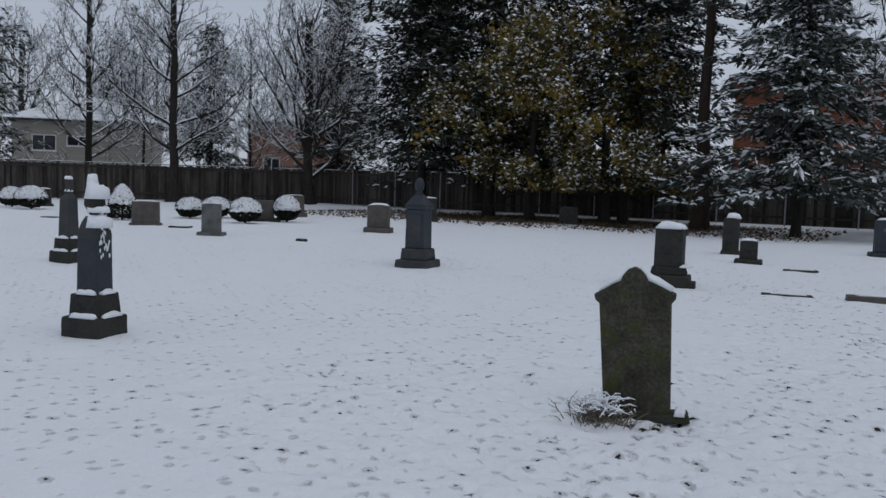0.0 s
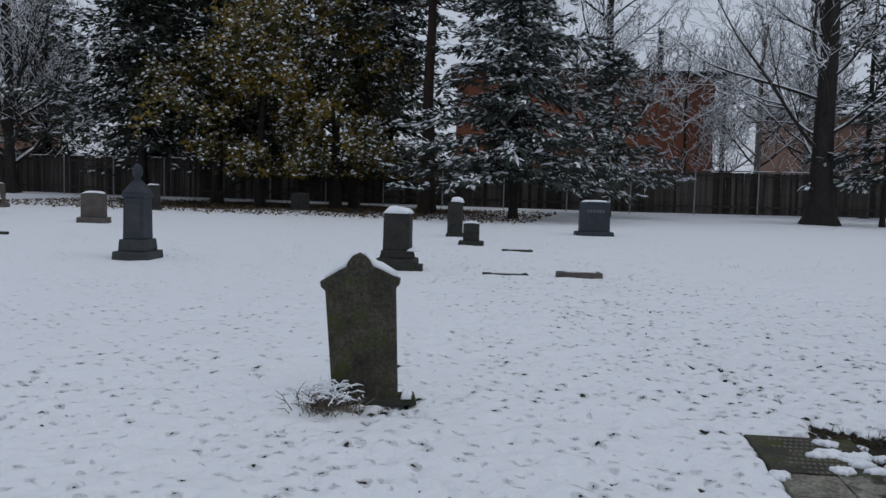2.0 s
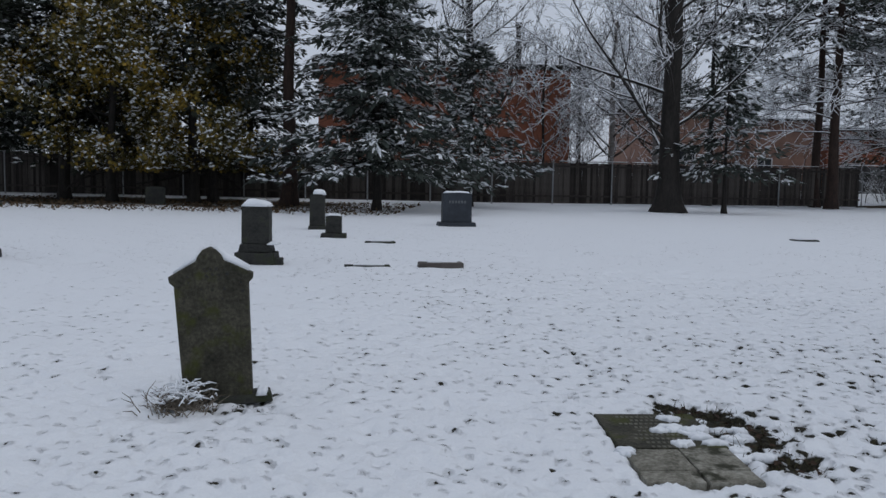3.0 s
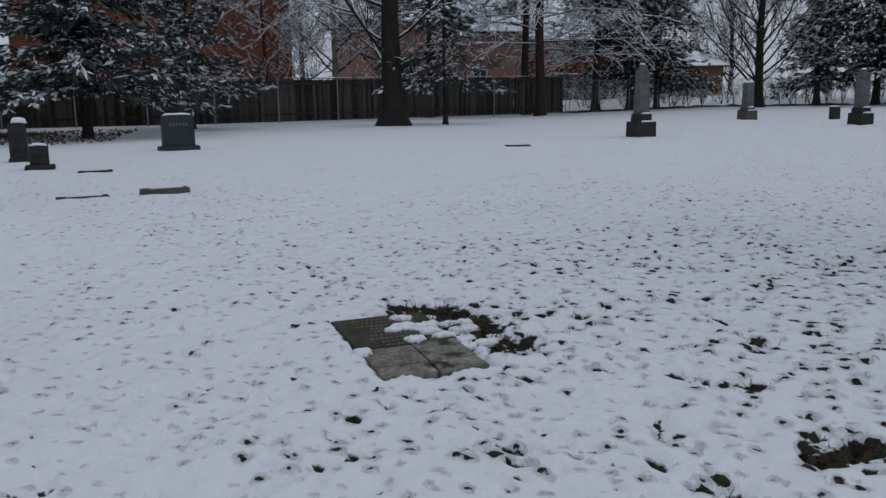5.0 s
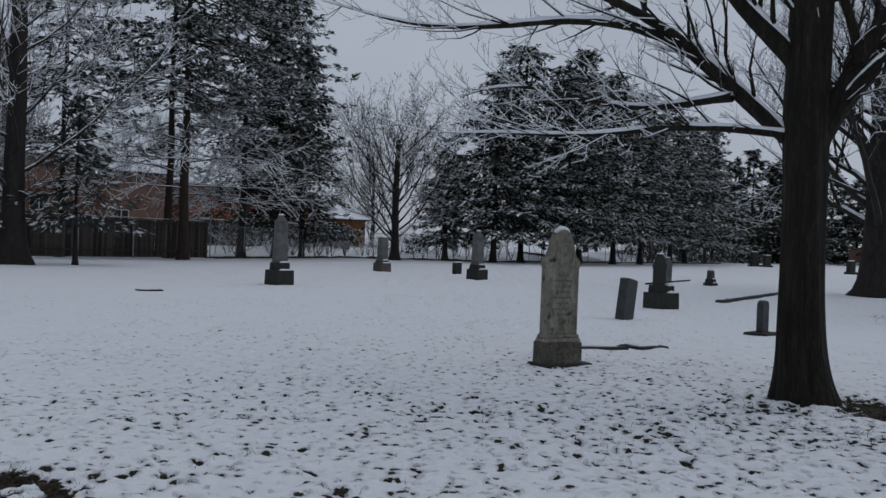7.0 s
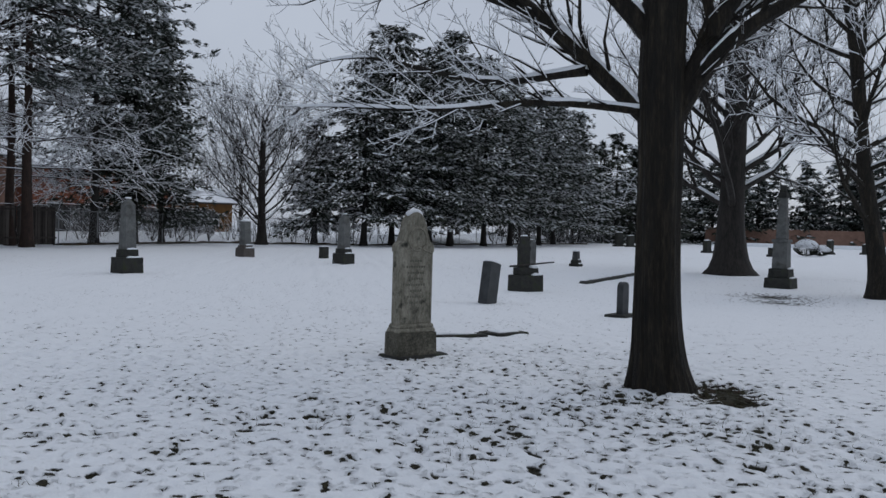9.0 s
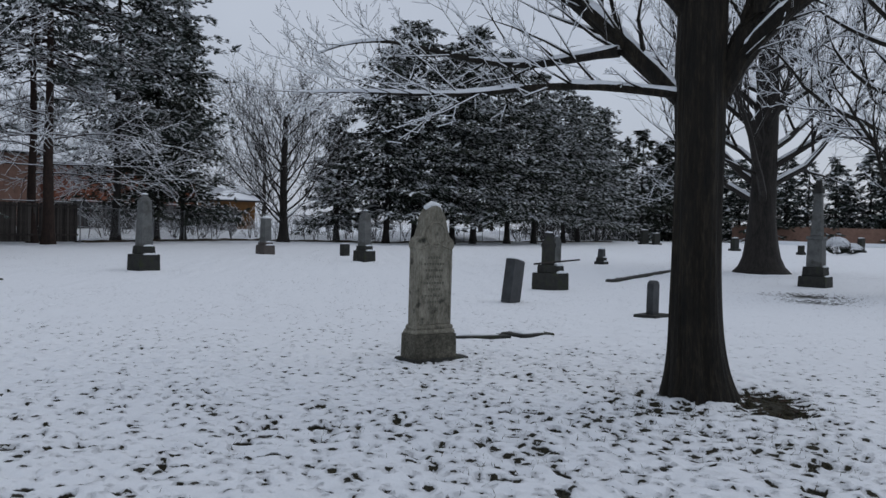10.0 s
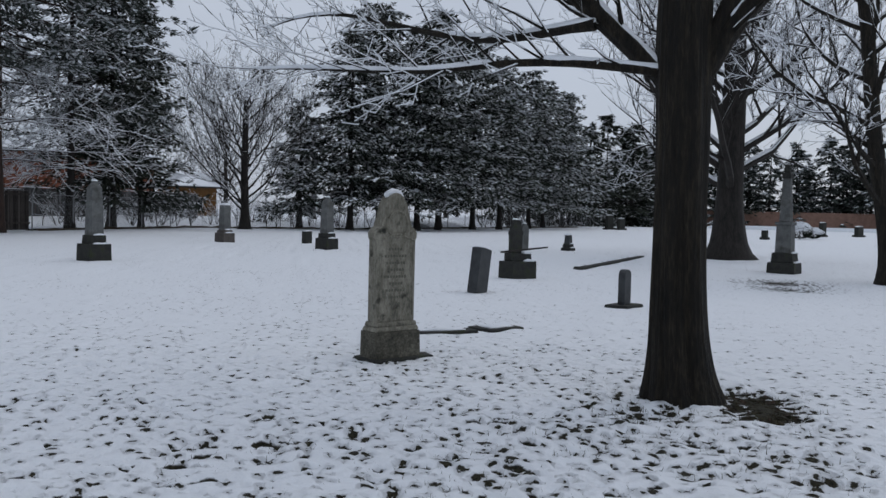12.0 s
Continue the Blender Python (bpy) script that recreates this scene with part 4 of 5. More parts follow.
# ---------------- houses ----------------
def house(x, y, rz, size, walls, roof_kind, label, windows=(), doors=(), storey=2.7, roof_h=1.6, eave=0.45, chimney=None):
    """x along the front; front at local y = 0; windows: (x, z, w, h) on the front."""
    w, d, h = size
    t = thing("house", pose(x, y, 0, 0, 0, rz), label, "house", "houses beyond the fence")
    g = Geo()
    th = 0.25
    cuts = sorted(windows)
    # the front: a grid of cells on both faces, left out where the openings are, with their reveals
    ex = sorted({0.0, w, *[wx - ww / 2 for wx, _, ww, _ in cuts], *[wx + ww / 2 for wx, _, ww, _ in cuts]})
    ez = sorted({0.0, h, *[wz for _, wz, _, _ in cuts], *[wz + wh for _, wz, _, wh in cuts]})
    nx_, nz_ = len(ex), len(ez)
    vs = [(px, py, pz) for py in (0.0, th) for pz in ez for px in ex]

    def vid(i, j, back):
        return back * nx_ * nz_ + j * nx_ + i

    def is_open(i, j):
        if not (0 <= i < nx_ - 1 and 0 <= j < nz_ - 1):
            return True
        cx, cz = (ex[i] + ex[i + 1]) / 2, (ez[j] + ez[j + 1]) / 2
        return any(abs(cx - wx) < ww / 2 and wz < cz < wz + wh for wx, wz, ww, wh in cuts)

    fs = []
    for i in range(nx_ - 1):
        for j in range(nz_ - 1):
            if is_open(i, j):
                continue
            fs += [(vid(i, j, 0), vid(i + 1, j, 0), vid(i + 1, j + 1, 0), vid(i, j + 1, 0)), (vid(i, j + 1, 1), vid(i + 1, j + 1, 1), vid(i + 1, j, 1), vid(i, j, 1))]
            for (di, dj), (p_, q_) in (((-1, 0), ((i, j + 1), (i, j))), ((1, 0), ((i + 1, j), (i + 1, j + 1))), ((0, -1), ((i, j), (i + 1, j))), ((0, 1), ((i + 1, j + 1), (i, j + 1)))):
                if is_open(i + di, j + dj):
                    fs.append((vid(*p_, 0), vid(*p_, 1), vid(*q_, 1), vid(*q_, 0)))
    g.add(vs, fs)
    part("wall", g, walls, t)
    for cx, cy, sx, sy in ((w / 2, d - th / 2, w, th), (th / 2, d / 2, th, d - 2 * th), (w - th / 2, d / 2, th, d - 2 * th)):
        g = Geo()
        g.box((cx, cy, 0), (sx, sy, h))
        part("wall", g, walls, t)
    for wx, wz, ww, wh in cuts:
        fr = Geo()
        for cx, cz, sx, sz in ((wx, wz, ww, 0.07), (wx, wz + wh - 0.07, ww, 0.07), (wx - ww / 2 + 0.035, wz + 0.07, 0.07, wh - 0.14), (wx + ww / 2 - 0.035, wz + 0.07, 0.07, wh - 0.14), (wx, wz + 0.07, 0.06, wh - 0.14)):
            fr.box((cx, 0.06, cz), (sx, 0.08, sz))
        win = part("window", fr, WHITE_TRIM, t)
        gl_ = Geo()
        gl_.box((wx, 0.1, wz + 0.06), (ww - 0.1, 0.012, wh - 0.12))
        part("pane", gl_, GLASS, win)
        sl = Geo()
        sl.box((wx, 0.0, wz - 0.06), (ww + 0.12, 0.16, 0.055))
        part("sill", sl, WHITE_TRIM, win)
    r, s = Geo(), Geo()
    if roof_kind == "flat":
        r.box((w / 2, d / 2, h + 0.002), (w + 2 * eave, d + 2 * eave, 0.28))
        s.box((w / 2, d / 2, h + 0.284), (w + 2 * eave - 0.1, d + 2 * eave - 0.1, 0.07), 0.99)
    else:
        e = eave
        if roof_kind == "gable":
            ends = ((-e, d / 2), (w + e, d / 2))
        elif roof_kind == "hip":
            ends = ((d / 2, d / 2), (w - d / 2, d / 2))
        for geo_, lift_, up in ((r, 0.0, 0.14), (s, 0.145, 0.09)):
            base = [(-e, -e), (w + e, -e), (w + e, d + e), (-e, d + e)]
            vs = [(px, py, h + lift_) for px, py in base] + [(*ends[0], h + roof_h + lift_), (*ends[1], h + roof_h + lift_)]
            vs += [(px, py, pz + up) for px, py, pz in vs]
            top = [(6, 7, 11, 10), (8, 9, 10, 11), (7, 8, 11), (9, 6, 10)]
            low = [(1, 0, 4, 5), (3, 2, 5, 4), (2, 1, 5), (0, 3, 4)]
            rim = [(0, 1, 7, 6), (1, 2, 8, 7), (2, 3, 9, 8), (3, 0, 6, 9)]
            geo_.add(vs, top + low + rim)
        if roof_kind == "gable":
            for gx_ in (0.01, w - 0.24):
                g = Geo()
                g.add([(gx_, 0, h), (gx_ + 0.23, 0, h), (gx_, d, h), (gx_ + 0.23, d, h), (gx_, d / 2, h + roof_h * 0.94), (gx_ + 0.23, d / 2, h + roof_h * 0.94)], [(0, 2, 4), (1, 5, 3), (0, 4, 5, 1), (2, 3, 5, 4), (0, 1, 3, 2)])
                part("gable", g, walls, t)
    roof = part("roof", r, FASCIA, t)
    part("snow", s, SNOW, roof, "snow on the roof")
    if chimney:
        g = Geo()
        g.tube([Vector((chimney[0], chimney[1], h)), Vector((chimney[0], chimney[1], h + chimney[2]))], [0.16, 0.16], 10, True)
        g.tube([Vector((chimney[0], chimney[1], h + chimney[2])), Vector((chimney[0], chimney[1], h + chimney[2] + 0.15))], [0.24, 0.2], 10, True)
        part("chimney", g, FASCIA, roof)
    return t


house(31.2, 39.6, -40, (15, 9, 7.6), BRICK_RED, "flat", "two-storey red brick house with a flat dark roof", [(3, 3.4, 1.6, 1.2), (7, 3.4, 1.6, 1.2)], chimney=(12.3, 2.5, 3.0))
house(56.5, 32.0, -40, (12.5, 9, 6.4), BRICK_BROWN, "gable", "brown brick house with a gabled roof", [(3, 2.6, 1.4, 1.2), (8, 2.6, 1.4, 1.2)])
house(60.9, 26.2, -45, (5, 6, 5.6), BRICK_BROWN, "hip", "small brown brick wing under a snowy roof", [(1.2, 1.6, 1.2, 1.3)], roof_h=1.2)
house(68, 23, -50, (12, 9, 5.2), BRICK_RED, "hip", "red brick house behind the pines", [(2, 1.4, 1.3, 1.3), (5, 1.4, 1.3, 1.3)])
house(-7.5, 72, -8, (10, 8, 5.2), SIDING, "hip", "pale two-storey house under a snowy roof", [(2.2, 3.0, 1.7, 1.2), (4.6, 3.4, 1.7, 0.8)], roof_h=1.9)
house(10, 74, -20, (8, 8, 6.0), BRICK_BROWN, "hip", "low brown house with a snowy roof", [(2, 2.0, 1.4, 1.2)], roof_h=2.2)
house(24, 58, -30, (8, 7, 6.0), SIDING, "hip", "grey house showing between the spruces", [(2, 3.4, 1.2, 1.6), (4, 3.4, 1.2, 1.6)])
house(88.6, 15.2, -75, (5, 8, 3.2), ORANGE, "hip", "low orange brick building under snow", [(3, 1.0, 1.4, 1.2)], roof_h=1.5)


# ---------------- graves ----------------
RZ = -45


def headstone_tablet():
    """The lichened tablet with shoulders and a pointed top."""
    x, y = 1.095, 5.105
    t = thing("headstone", pose(x, y, gz(x, y) - 0.02, 0, -3.3, RZ + 4), "lichened limestone tablet with a pointed top, leaning slightly", "gravestone")
    w = 0.235
    half = [(w - 0.03, 0.0), (w - 0.014, 0.74), (w + 0.012, 0.765), (w + 0.016, 0.80), (0.13, 0.865), (0.085, 0.885), (0.07, 0.92), (0.04, 0.955), (0.0, 0.97)]
    outline = half + [(-px, pz) for px, pz in half[-2::-1]]
    part("tablet", slab_profile(outline, 0.085, 0.008), STONE_MOSS, t)
    part("footing", block((0.56, 0.2, 0.055), -0.005, 0.94, 0.012, 0.014, 2, (0.045, 0.03)), STONE_DARK, t)
    g = Geo()
    for s in (-1, 1):
        pts = [Vector((s * 0.225, 0.01, 0.815)), Vector((s * 0.13, 0.01, 0.875)), Vector((s * 0.085, 0.01, 0.895)), Vector((s * 0.03, 0.01, 0.968))]
        g.tube(pts, [0.012, 0.02, 0.024, 0.016] if s < 0 else [0.03, 0.034, 0.034, 0.02], 8, True)
    part("snow_cap", g, SNOW, t, smooth=True)
    part("snow", snow_lump(0.07, 0.13, 0.05, 0.048, (0.265, -0.01), 9), SNOW, t, "snow in the corner of the footing", True)
    # black lichen, thickest under the shoulders
    g = Geo()
    r_ = random.Random(8)
    for k in range(46):
        px, pz = r_.uniform(-0.19, 0.2), 0.86 - 0.24 * r_.random() ** 1.4
        if pz > 0.83 - 0.25 * (abs(px) - 0.1):
            continue
        size = 0.004 + 0.008 * r_.random() ** 2
        g.tube([Vector((px, -0.0415, pz)), Vector((px, -0.0455, pz))], [size, size * 0.8], 7, True)
    tagged(part("lichen", g, STONE_DARK, t, "black spots of lichen"), kind="stuff")
    g = Geo()
    g.tube([Vector((0.165 * math.cos(a), -0.042, 0.6 + 0.13 * math.sin(a))) for a in [math.pi * k / 12 for k in range(13)]], [0.004] * 13, 5)
    for sd in (-1, 1):
        g.tube([Vector((sd * 0.165, -0.042, 0.6)), Vector((sd * 0.16, -0.042, 0.12))], [0.004, 0.004], 5)
    part("border", g, STONE_MOSS, t, "worn raised border")
    return t


headstone_tablet()


def obelisk(x, y, steps, shaft, label, mats, top="point", cap=True, rz=RZ, seed=1, taper=0.9, finial=None, name="monument"):
    """Stacked plinths (width, height), a shaft (width, height) and its top."""
    t = thing(name, pose(x, y, gz(x, y) - 0.02, 0, 0, rz), label, "monument", "grave monuments")
    z = 0.0
    for k, (w, h) in enumerate(steps):
        part("plinth", block((w, w, h), z, 0.93 if k else 0.97, 0.02, 0.006, seed + k), mats[0], t)
        if cap and k < len(steps):
            nw = steps[k + 1][0] if k + 1 < len(steps) else shaft[0]
            if w - nw > 0.05:
                ledge = (w - nw) / 2
                part("snow", snow_lump(nw * 0.9, ledge * 1.1, 0.05, z + h, (0.02, -(nw + ledge) / 2), seed + k), SNOW, t, "snow on the ledge", True)
                part("snow", snow_lump(ledge * 1.1, nw * 0.8, 0.045, z + h, ((nw + ledge) / 2, 0.0), seed + k + 5), SNOW, t, "snow on the ledge", True)
        z += h
    w, h = shaft
    part("shaft", block((w, w, h), z, taper, 0.012, 0, seed), mats[1], t)
    z += h
    tw = w * taper
    if top == "point":
        part("peak", block((tw, tw, tw * 0.75), z, 0.05, 0.004), mats[1], t)
        part("snow_cap", snow_lump(tw * 0.5, tw * 0.5, 0.05, z + tw * 0.62, (0, 0), seed), SNOW, t, "", True)
        z += tw * 0.75
    elif top == "gable":
        part("cap", block((tw * 1.14, tw * 1.14, 0.07), z, 1, 0.015), mats[1], t)
        part("roof", block((tw * 1.14, tw * 1.14, tw * 0.55), z + 0.07, 0.35, 0.012), mats[1], t)
        z += 0.07 + tw * 0.55
    elif top == "flat":
        part("snow_cap", snow_lump(tw, tw, 0.1, z, (0, 0), seed), SNOW, t, "", True)
    if finial:
        part("finial", lathe([(r_, h_) for r_, h_ in finial], 12, z=z - 0.01), mats[1], t, "", True)
        if cap:
            hh = finial[-1][1]
            part("snow_cap", snow_lump(0.1, 0.1, 0.06, z + hh - 0.02, (0, 0), seed), SNOW, t, "", True)
    return t


# the grey monument with a turned finial
obelisk(3.05, 14.35, [(0.6, 0.15), (0.46, 0.19)], (0.345, 0.66), "blue-grey granite monument with a gabled cap and finial", (GRANITE, GRANITE_BLUE), "gable", False, RZ, 3, 0.95,
        [(0.07, 0), (0.05, 0.04), (0.045, 0.07), (0.075, 0.12), (0.08, 0.18), (0.062, 0.25), (0.02, 0.29)])
part("panel", block((0.24, 0.012, 0.46), 0.45, 1, 0.004, 0, 1, (0, -0.172)), GRANITE, bpy.data.objects["monument"], "sunk inscription panel")

# the tall shaft with an urn under snow
t = obelisk(-2.085, 8.75, [(0.40, 0.19), (0.31, 0.2)], (0.215, 0.5), "dark weathered gothic monument topped by a snowy broken urn", (STONE_DARK, GRANITE_BLUE), "none", True, RZ + 5, 5, 0.94)
for k in range(4):
    w = 0.1
    gab = slab_profile([(w, 0), (w, 0.03), (w * 0.75, 0.1), (w * 0.4, 0.15), (0, 0.19), (-w * 0.4, 0.15), (-w * 0.75, 0.1), (-w, 0.03), (-w, 0)], 0.05, 0.006)
    bmesh.ops.transform(gab, matrix=pose(0, 0, 0, 0, 0, 90 * k) @ pose(0, -0.077, 0.87), verts=gab.verts)
    part("gablet", gab, GRANITE, t)
part("core", block((0.15, 0.15, 0.16), 0.87, 0.5, 0.01), GRANITE, t)
part("urn_foot", lathe([(0.055, 0), (0.03, 0.04), (0.045, 0.08), (0.09, 0.16), (0.085, 0.24)], 12, z=1.0), STONE_DARK, t, "", True)
part("snow_cap", snow_lump(0.22, 0.2, 0.13, 0.97, (0.06, -0.02), 3, 0.0, 0.2), SNOW, t, "", True)
part("snow_cap", snow_lump(0.2, 0.18, 0.07, 1.1, (0.04, 0.0), 6, 0.0, 0.2), SNOW, t, "", True)
part("snow_cap", snow_lump(0.22, 0.2, 0.15, 1.22, (0.02, 0.0), 8, 0.0, 0.2), SNOW, t, "", True)
part("snow_cap", snow_lump(0.1, 0.1, 0.1, 1.34, (-0.02, 0.0), 2, 0.0, 0.2), SNOW, t, "", True)
g = Geo()
for k in range(26):
    r_ = random.Random(k)
    p = Vector((0.105, -0.08 + 0.15 * r_.random(), 0.97 - 0.28 * r_.random() ** 2))
    g.tube([p + Vector((0, 0, 0.02)), p, p - Vector((0, 0, 0.02))], [0.003, 0.008, 0.003], 5)
tagged(part("snow", g, SNOW, t, "snow clinging to one face"), kind="stuff")
t = obelisk(-2.44, 15.5, [(0.42, 0.2), (0.32, 0.2)], (0.22, 0.62), "slim grey monument with a turned snowy finial", (STONE_DARK, GRANITE), "point", True, RZ, 6, 0.85,
            [(0.05, -0.1), (0.045, 0.02), (0.025, 0.06), (0.05, 0.1), (0.045, 0.15), (0.02, 0.19)])

# the pedestal monument missing its top
t = thing("monument", pose(5.98, 11.35, gz(5.98, 11.35) - 0.02, 0, 0, RZ - 3), "dark weathered pedestal monument under a slab of snow", "monument", "grave monuments")
part("plinth", block((0.6, 0.46, 0.2), 0, 0.98, 0.02, 0.012, 4), STONE_DARK, t)
part("plinth", block((0.5, 0.36, 0.12), 0.2, 0.9, 0.02, 0.012, 5), STONE_DARK, t)
part("die", block((0.42, 0.27, 0.58), 0.32, 0.97, 0.015, 0.008, 6), STONE_DARK, t)
part("snow_cap", snow_lump(0.43, 0.28, 0.11, 0.89, (0.01, 0), 4, -0.2), SNOW, t, "", True)
part("snow", snow_lump(0.16, 0.34, 0.05, 0.32, (0.26, 0), 7), SNOW, t, "snow on the ledge", True)
part("chipped_block", block((0.17, 0.2, 0.12), 0.0, 0.95, 0.015, 0.012, 8, (0.33, -0.1)), STONE_DARK, t)


def upright(x, y, w, d, h, label, mat, base=(1.35, 1.7, 0.12), round_top=0.06, rz=RZ, cap=0.05, seed=1, base_mat=None, lean=0.0, name="headstone", mono=None, cap_side=0.0):
    """A die on a base, with a lightly arched top and a cap of snow."""
    t = thing(name, pose(x, y, gz(x, y) - 0.015, 0, lean, rz), label, "gravestone", "headstones")
    z0 = 0.0
    if base:
        part("base", block((w * base[0], d * base[1], base[2]), 0, 0.96, 0.02, 0.01, seed), base_mat or mat, t)
        z0 = base[2]
    hw = w / 2
    n = 8
    outline = [(hw, z0), (hw * 0.98, h - round_top)] + [(hw * 0.98 * math.cos(math.pi * k / n), h - round_top + round_top * math.sin(math.pi * k / n)) for k in range(1, n)] + [(-hw * 0.98, h - round_top), (-hw, z0)]
    part("die", slab_profile(outline, d, 0.012), mat, t)
    if cap:
        part("snow_cap", snow_lump(w * 0.9, d * 0.95, cap + round_top * 0.5, h - round_top * 0.45, (cap_side, 0), seed), SNOW, t, "", True)
    return t


upright(11.66, 16.65, 0.36, 0.26, 0.86, "dark slim headstone with snow on its shoulder", STONE_DARK, (1.2, 1.3, 0.1), 0.03, seed=2, cap=0.12, cap_side=0.05)
upright(10.2, 14.4, 0.34, 0.22, 0.48, "small dark headstone on a wide base", STONE_DARK, (1.6, 1.7, 0.1), 0.02, seed=3)
upright(5.45, 24.0, 0.62, 0.25, 0.8, "brown granite headstone on a rough base", GRANITE_BROWN, (1.3, 1.8, 0.16), 0.05, rz=-30, seed=4)
upright(0.62, 22.3, 0.46, 0.16, 0.8, "pale grey headstone on a low base", MARBLE_GREY, (1.45, 2.2, 0.1), 0.02, rz=-25, seed=5, cap=0.02)
h = upright(15.45, 15.5, 0.78, 0.3, 0.9, "blue-grey granite headstone with worn letters", GRANITE_BLUE, (1.3, 1.5, 0.12), 0.03, rz=-39, seed=6)
# unreadable lettering, as bars
g = Geo()
for k in range(6):
    g.box((-0.2 + 0.08 * k, -0.153, 0.62), (0.05, 0.006, 0.07))
part("lettering", g, PALE_LETTER, h, "worn pale lettering")
upright(-0.65, 26.8, 0.74, 0.3, 0.7, "brown-grey granite headstone beside a clipped shrub", GRANITE_BROWN, (1.2, 1.4, 0.08), 0.03, rz=-15, seed=7, cap=0.03)
upright(5.1, 33.4, 0.72, 0.3, 0.84, "grey granite headstone on a base", GRANITE_BROWN, (1.35, 1.5, 0.16), 0.03, rz=-20, seed=8, cap=0.02)
upright(3.3, 29.6, 0.55, 0.25, 0.72, "dark reddish headstone between two shrubs", GRANITE_BROWN, (1.8, 2.0, 0.14), 0.02, rz=-15, seed=9, base_mat=STONE_DARK, cap=0)
upright(-3.9, 40.5, 0.5, 0.25, 0.74, "dark headstone by snowy shrubs", STONE_DARK, (1.3, 1.5, 0.12), 0.02, rz=-10, seed=10)
upright(9.6, 30.6, 0.45, 0.25, 0.9, "dark headstone in the shade of the spruces", STONE_DARK, (1.3, 1.5, 0.14), 0.02, rz=-25, seed=11)
upright(15.2, 30.1, 0.72, 0.3, 0.7, "dark headstone lost in the shade of the trees", STONE_DARK, (1.1, 1.3, 0.08), 0.03, rz=-30, seed=12, cap=0)


# the tall marble stone
def marble_stone():
    x, y = 8.72, -1.05
    t = thing("marble_headstone", pose(x, y, gz(x, y) - 0.02, 0, 0, -58), "tall weathered white marble headstone with a carved crest", "gravestone")
    part("plinth", block((0.56, 0.27, 0.3), 0, 0.98, 0.014, 0.004, 3), PLINTH, t, "stained marble plinth")
    part("moulding", block((0.54, 0.25, 0.05), 0.3, 0.93, 0.018, 0, 3), MARBLE, t)
    part("moulding", block((0.51, 0.21, 0.045), 0.35, 0.94, 0.015, 0, 3), MARBLE, t)
    w = 0.235
    half = [(w, 0.39), (w, 1.2), (w + 0.016, 1.225), (w + 0.02, 1.275), (w - 0.01, 1.315), (w - 0.045, 1.34), (w - 0.065, 1.40), (w - 0.085, 1.46), (w - 0.10, 1.53), (w - 0.125, 1.59), (w - 0.165, 1.64), (w - 0.2, 1.662), (0, 1.67)]
    part("tablet", slab_profile(half + [(-a, b) for a, b in half[-2::-1]], 0.15, 0.014), MARBLE, t)
    g = Geo()
    g.tube([Vector((0.13 * math.cos(a) , -0.08, 1.36 + 0.13 * math.sin(a))) for a in [math.pi * 2 * k / 16 for k in range(17)]], [0.012] * 17, 6)
    g.tube([Vector((-w + 0.02, -0.077, 1.2)), Vector((0, -0.082, 1.27)), Vector((w - 0.02, -0.077, 1.2))], [0.012] * 3, 6)
    for s in (-1, 1):
        g.tube([Vector((s * (w - 0.03), -0.076, 0.45)), Vector((s * (w - 0.03), -0.076, 1.15))], [0.009, 0.009], 6)
    part("carving", g, MARBLE, t, "worn carved crest and border")
    g = Geo()
    for k, wd in enumerate((0.2, 0.3, 0.26, 0.22, 0.3, 0.18, 0.26, 0.2, 0.16)):
        n = int(wd / 0.035)
        for j in range(n):
            g.box((-wd / 2 + 0.035 * j + 0.015, -0.077, 1.1 - 0.068 * k), (0.02, 0.004, 0.026))
    tagged(part("lettering", g, DARK_LETTER, t, "worn illegible lettering"), kind="stuff")
    g = Geo()
    g.tube([Vector((-0.1, 0, 1.645)), Vector((-0.02, 0, 1.675)), Vector((0.06, 0, 1.66)), Vector((0.105, 0, 1.6)), Vector((0.135, 0, 1.5)), Vector((0.16, 0, 1.41))], [0.025, 0.045, 0.045, 0.035, 0.022, 0.01], 8, True)
    part("snow_cap", g, SNOW, t, smooth=True)
    part("footing", block((0.75, 0.4, 0.04), 0, 0.95, 0.012, 0.012, 4, (0.06, 0.02)), STONE_DARK, t)


marble_stone()

# obelisks and stones of the open lawn
t = obelisk(23.1, 5.4, [(0.62, 0.45), (0.44, 0.22)], (0.34, 1.2), "grey marble obelisk with a broken snowy top on a mossy base", (STONE_DARK, MARBLE_GREY), "point", True, RZ, 21, 0.8)
obelisk(36.2, 3.6, [(0.58, 0.4), (0.46, 0.12)], (0.36, 1.0), "grey marble pillar with a snowy cap", (GRANITE_BROWN, MARBLE_GREY), "flat", True, RZ, 22, 0.85)
obelisk(31.6, -0.5, [(0.6, 0.42), (0.46, 0.18)], (0.36, 1.1), "grey marble obelisk on a dark base", (STONE_DARK, MARBLE_GREY), "point", True, RZ, 23, 0.85)
upright(36.6, 0.3, 0.36, 0.25, 0.52, "small dark stone beside the obelisk", STONE_DARK, None, 0.02, seed=24)
upright(15.55, -3.15, 0.4, 0.2, 0.84, "grey slab headstone leaning to one side", GRANITE, None, 0.01, rz=-40, seed=25, lean=11, cap=0.05)
t = thing("monument", pose(19.3, -4.75, -0.02, 0, 0, -62), "dark pedestal with two thin marble tablets upright on it", "monument", "grave monuments")
part("plinth", block((0.72, 0.5, 0.4), 0, 0.98, 0.02, 0.012, 3), STONE_DARK, t)
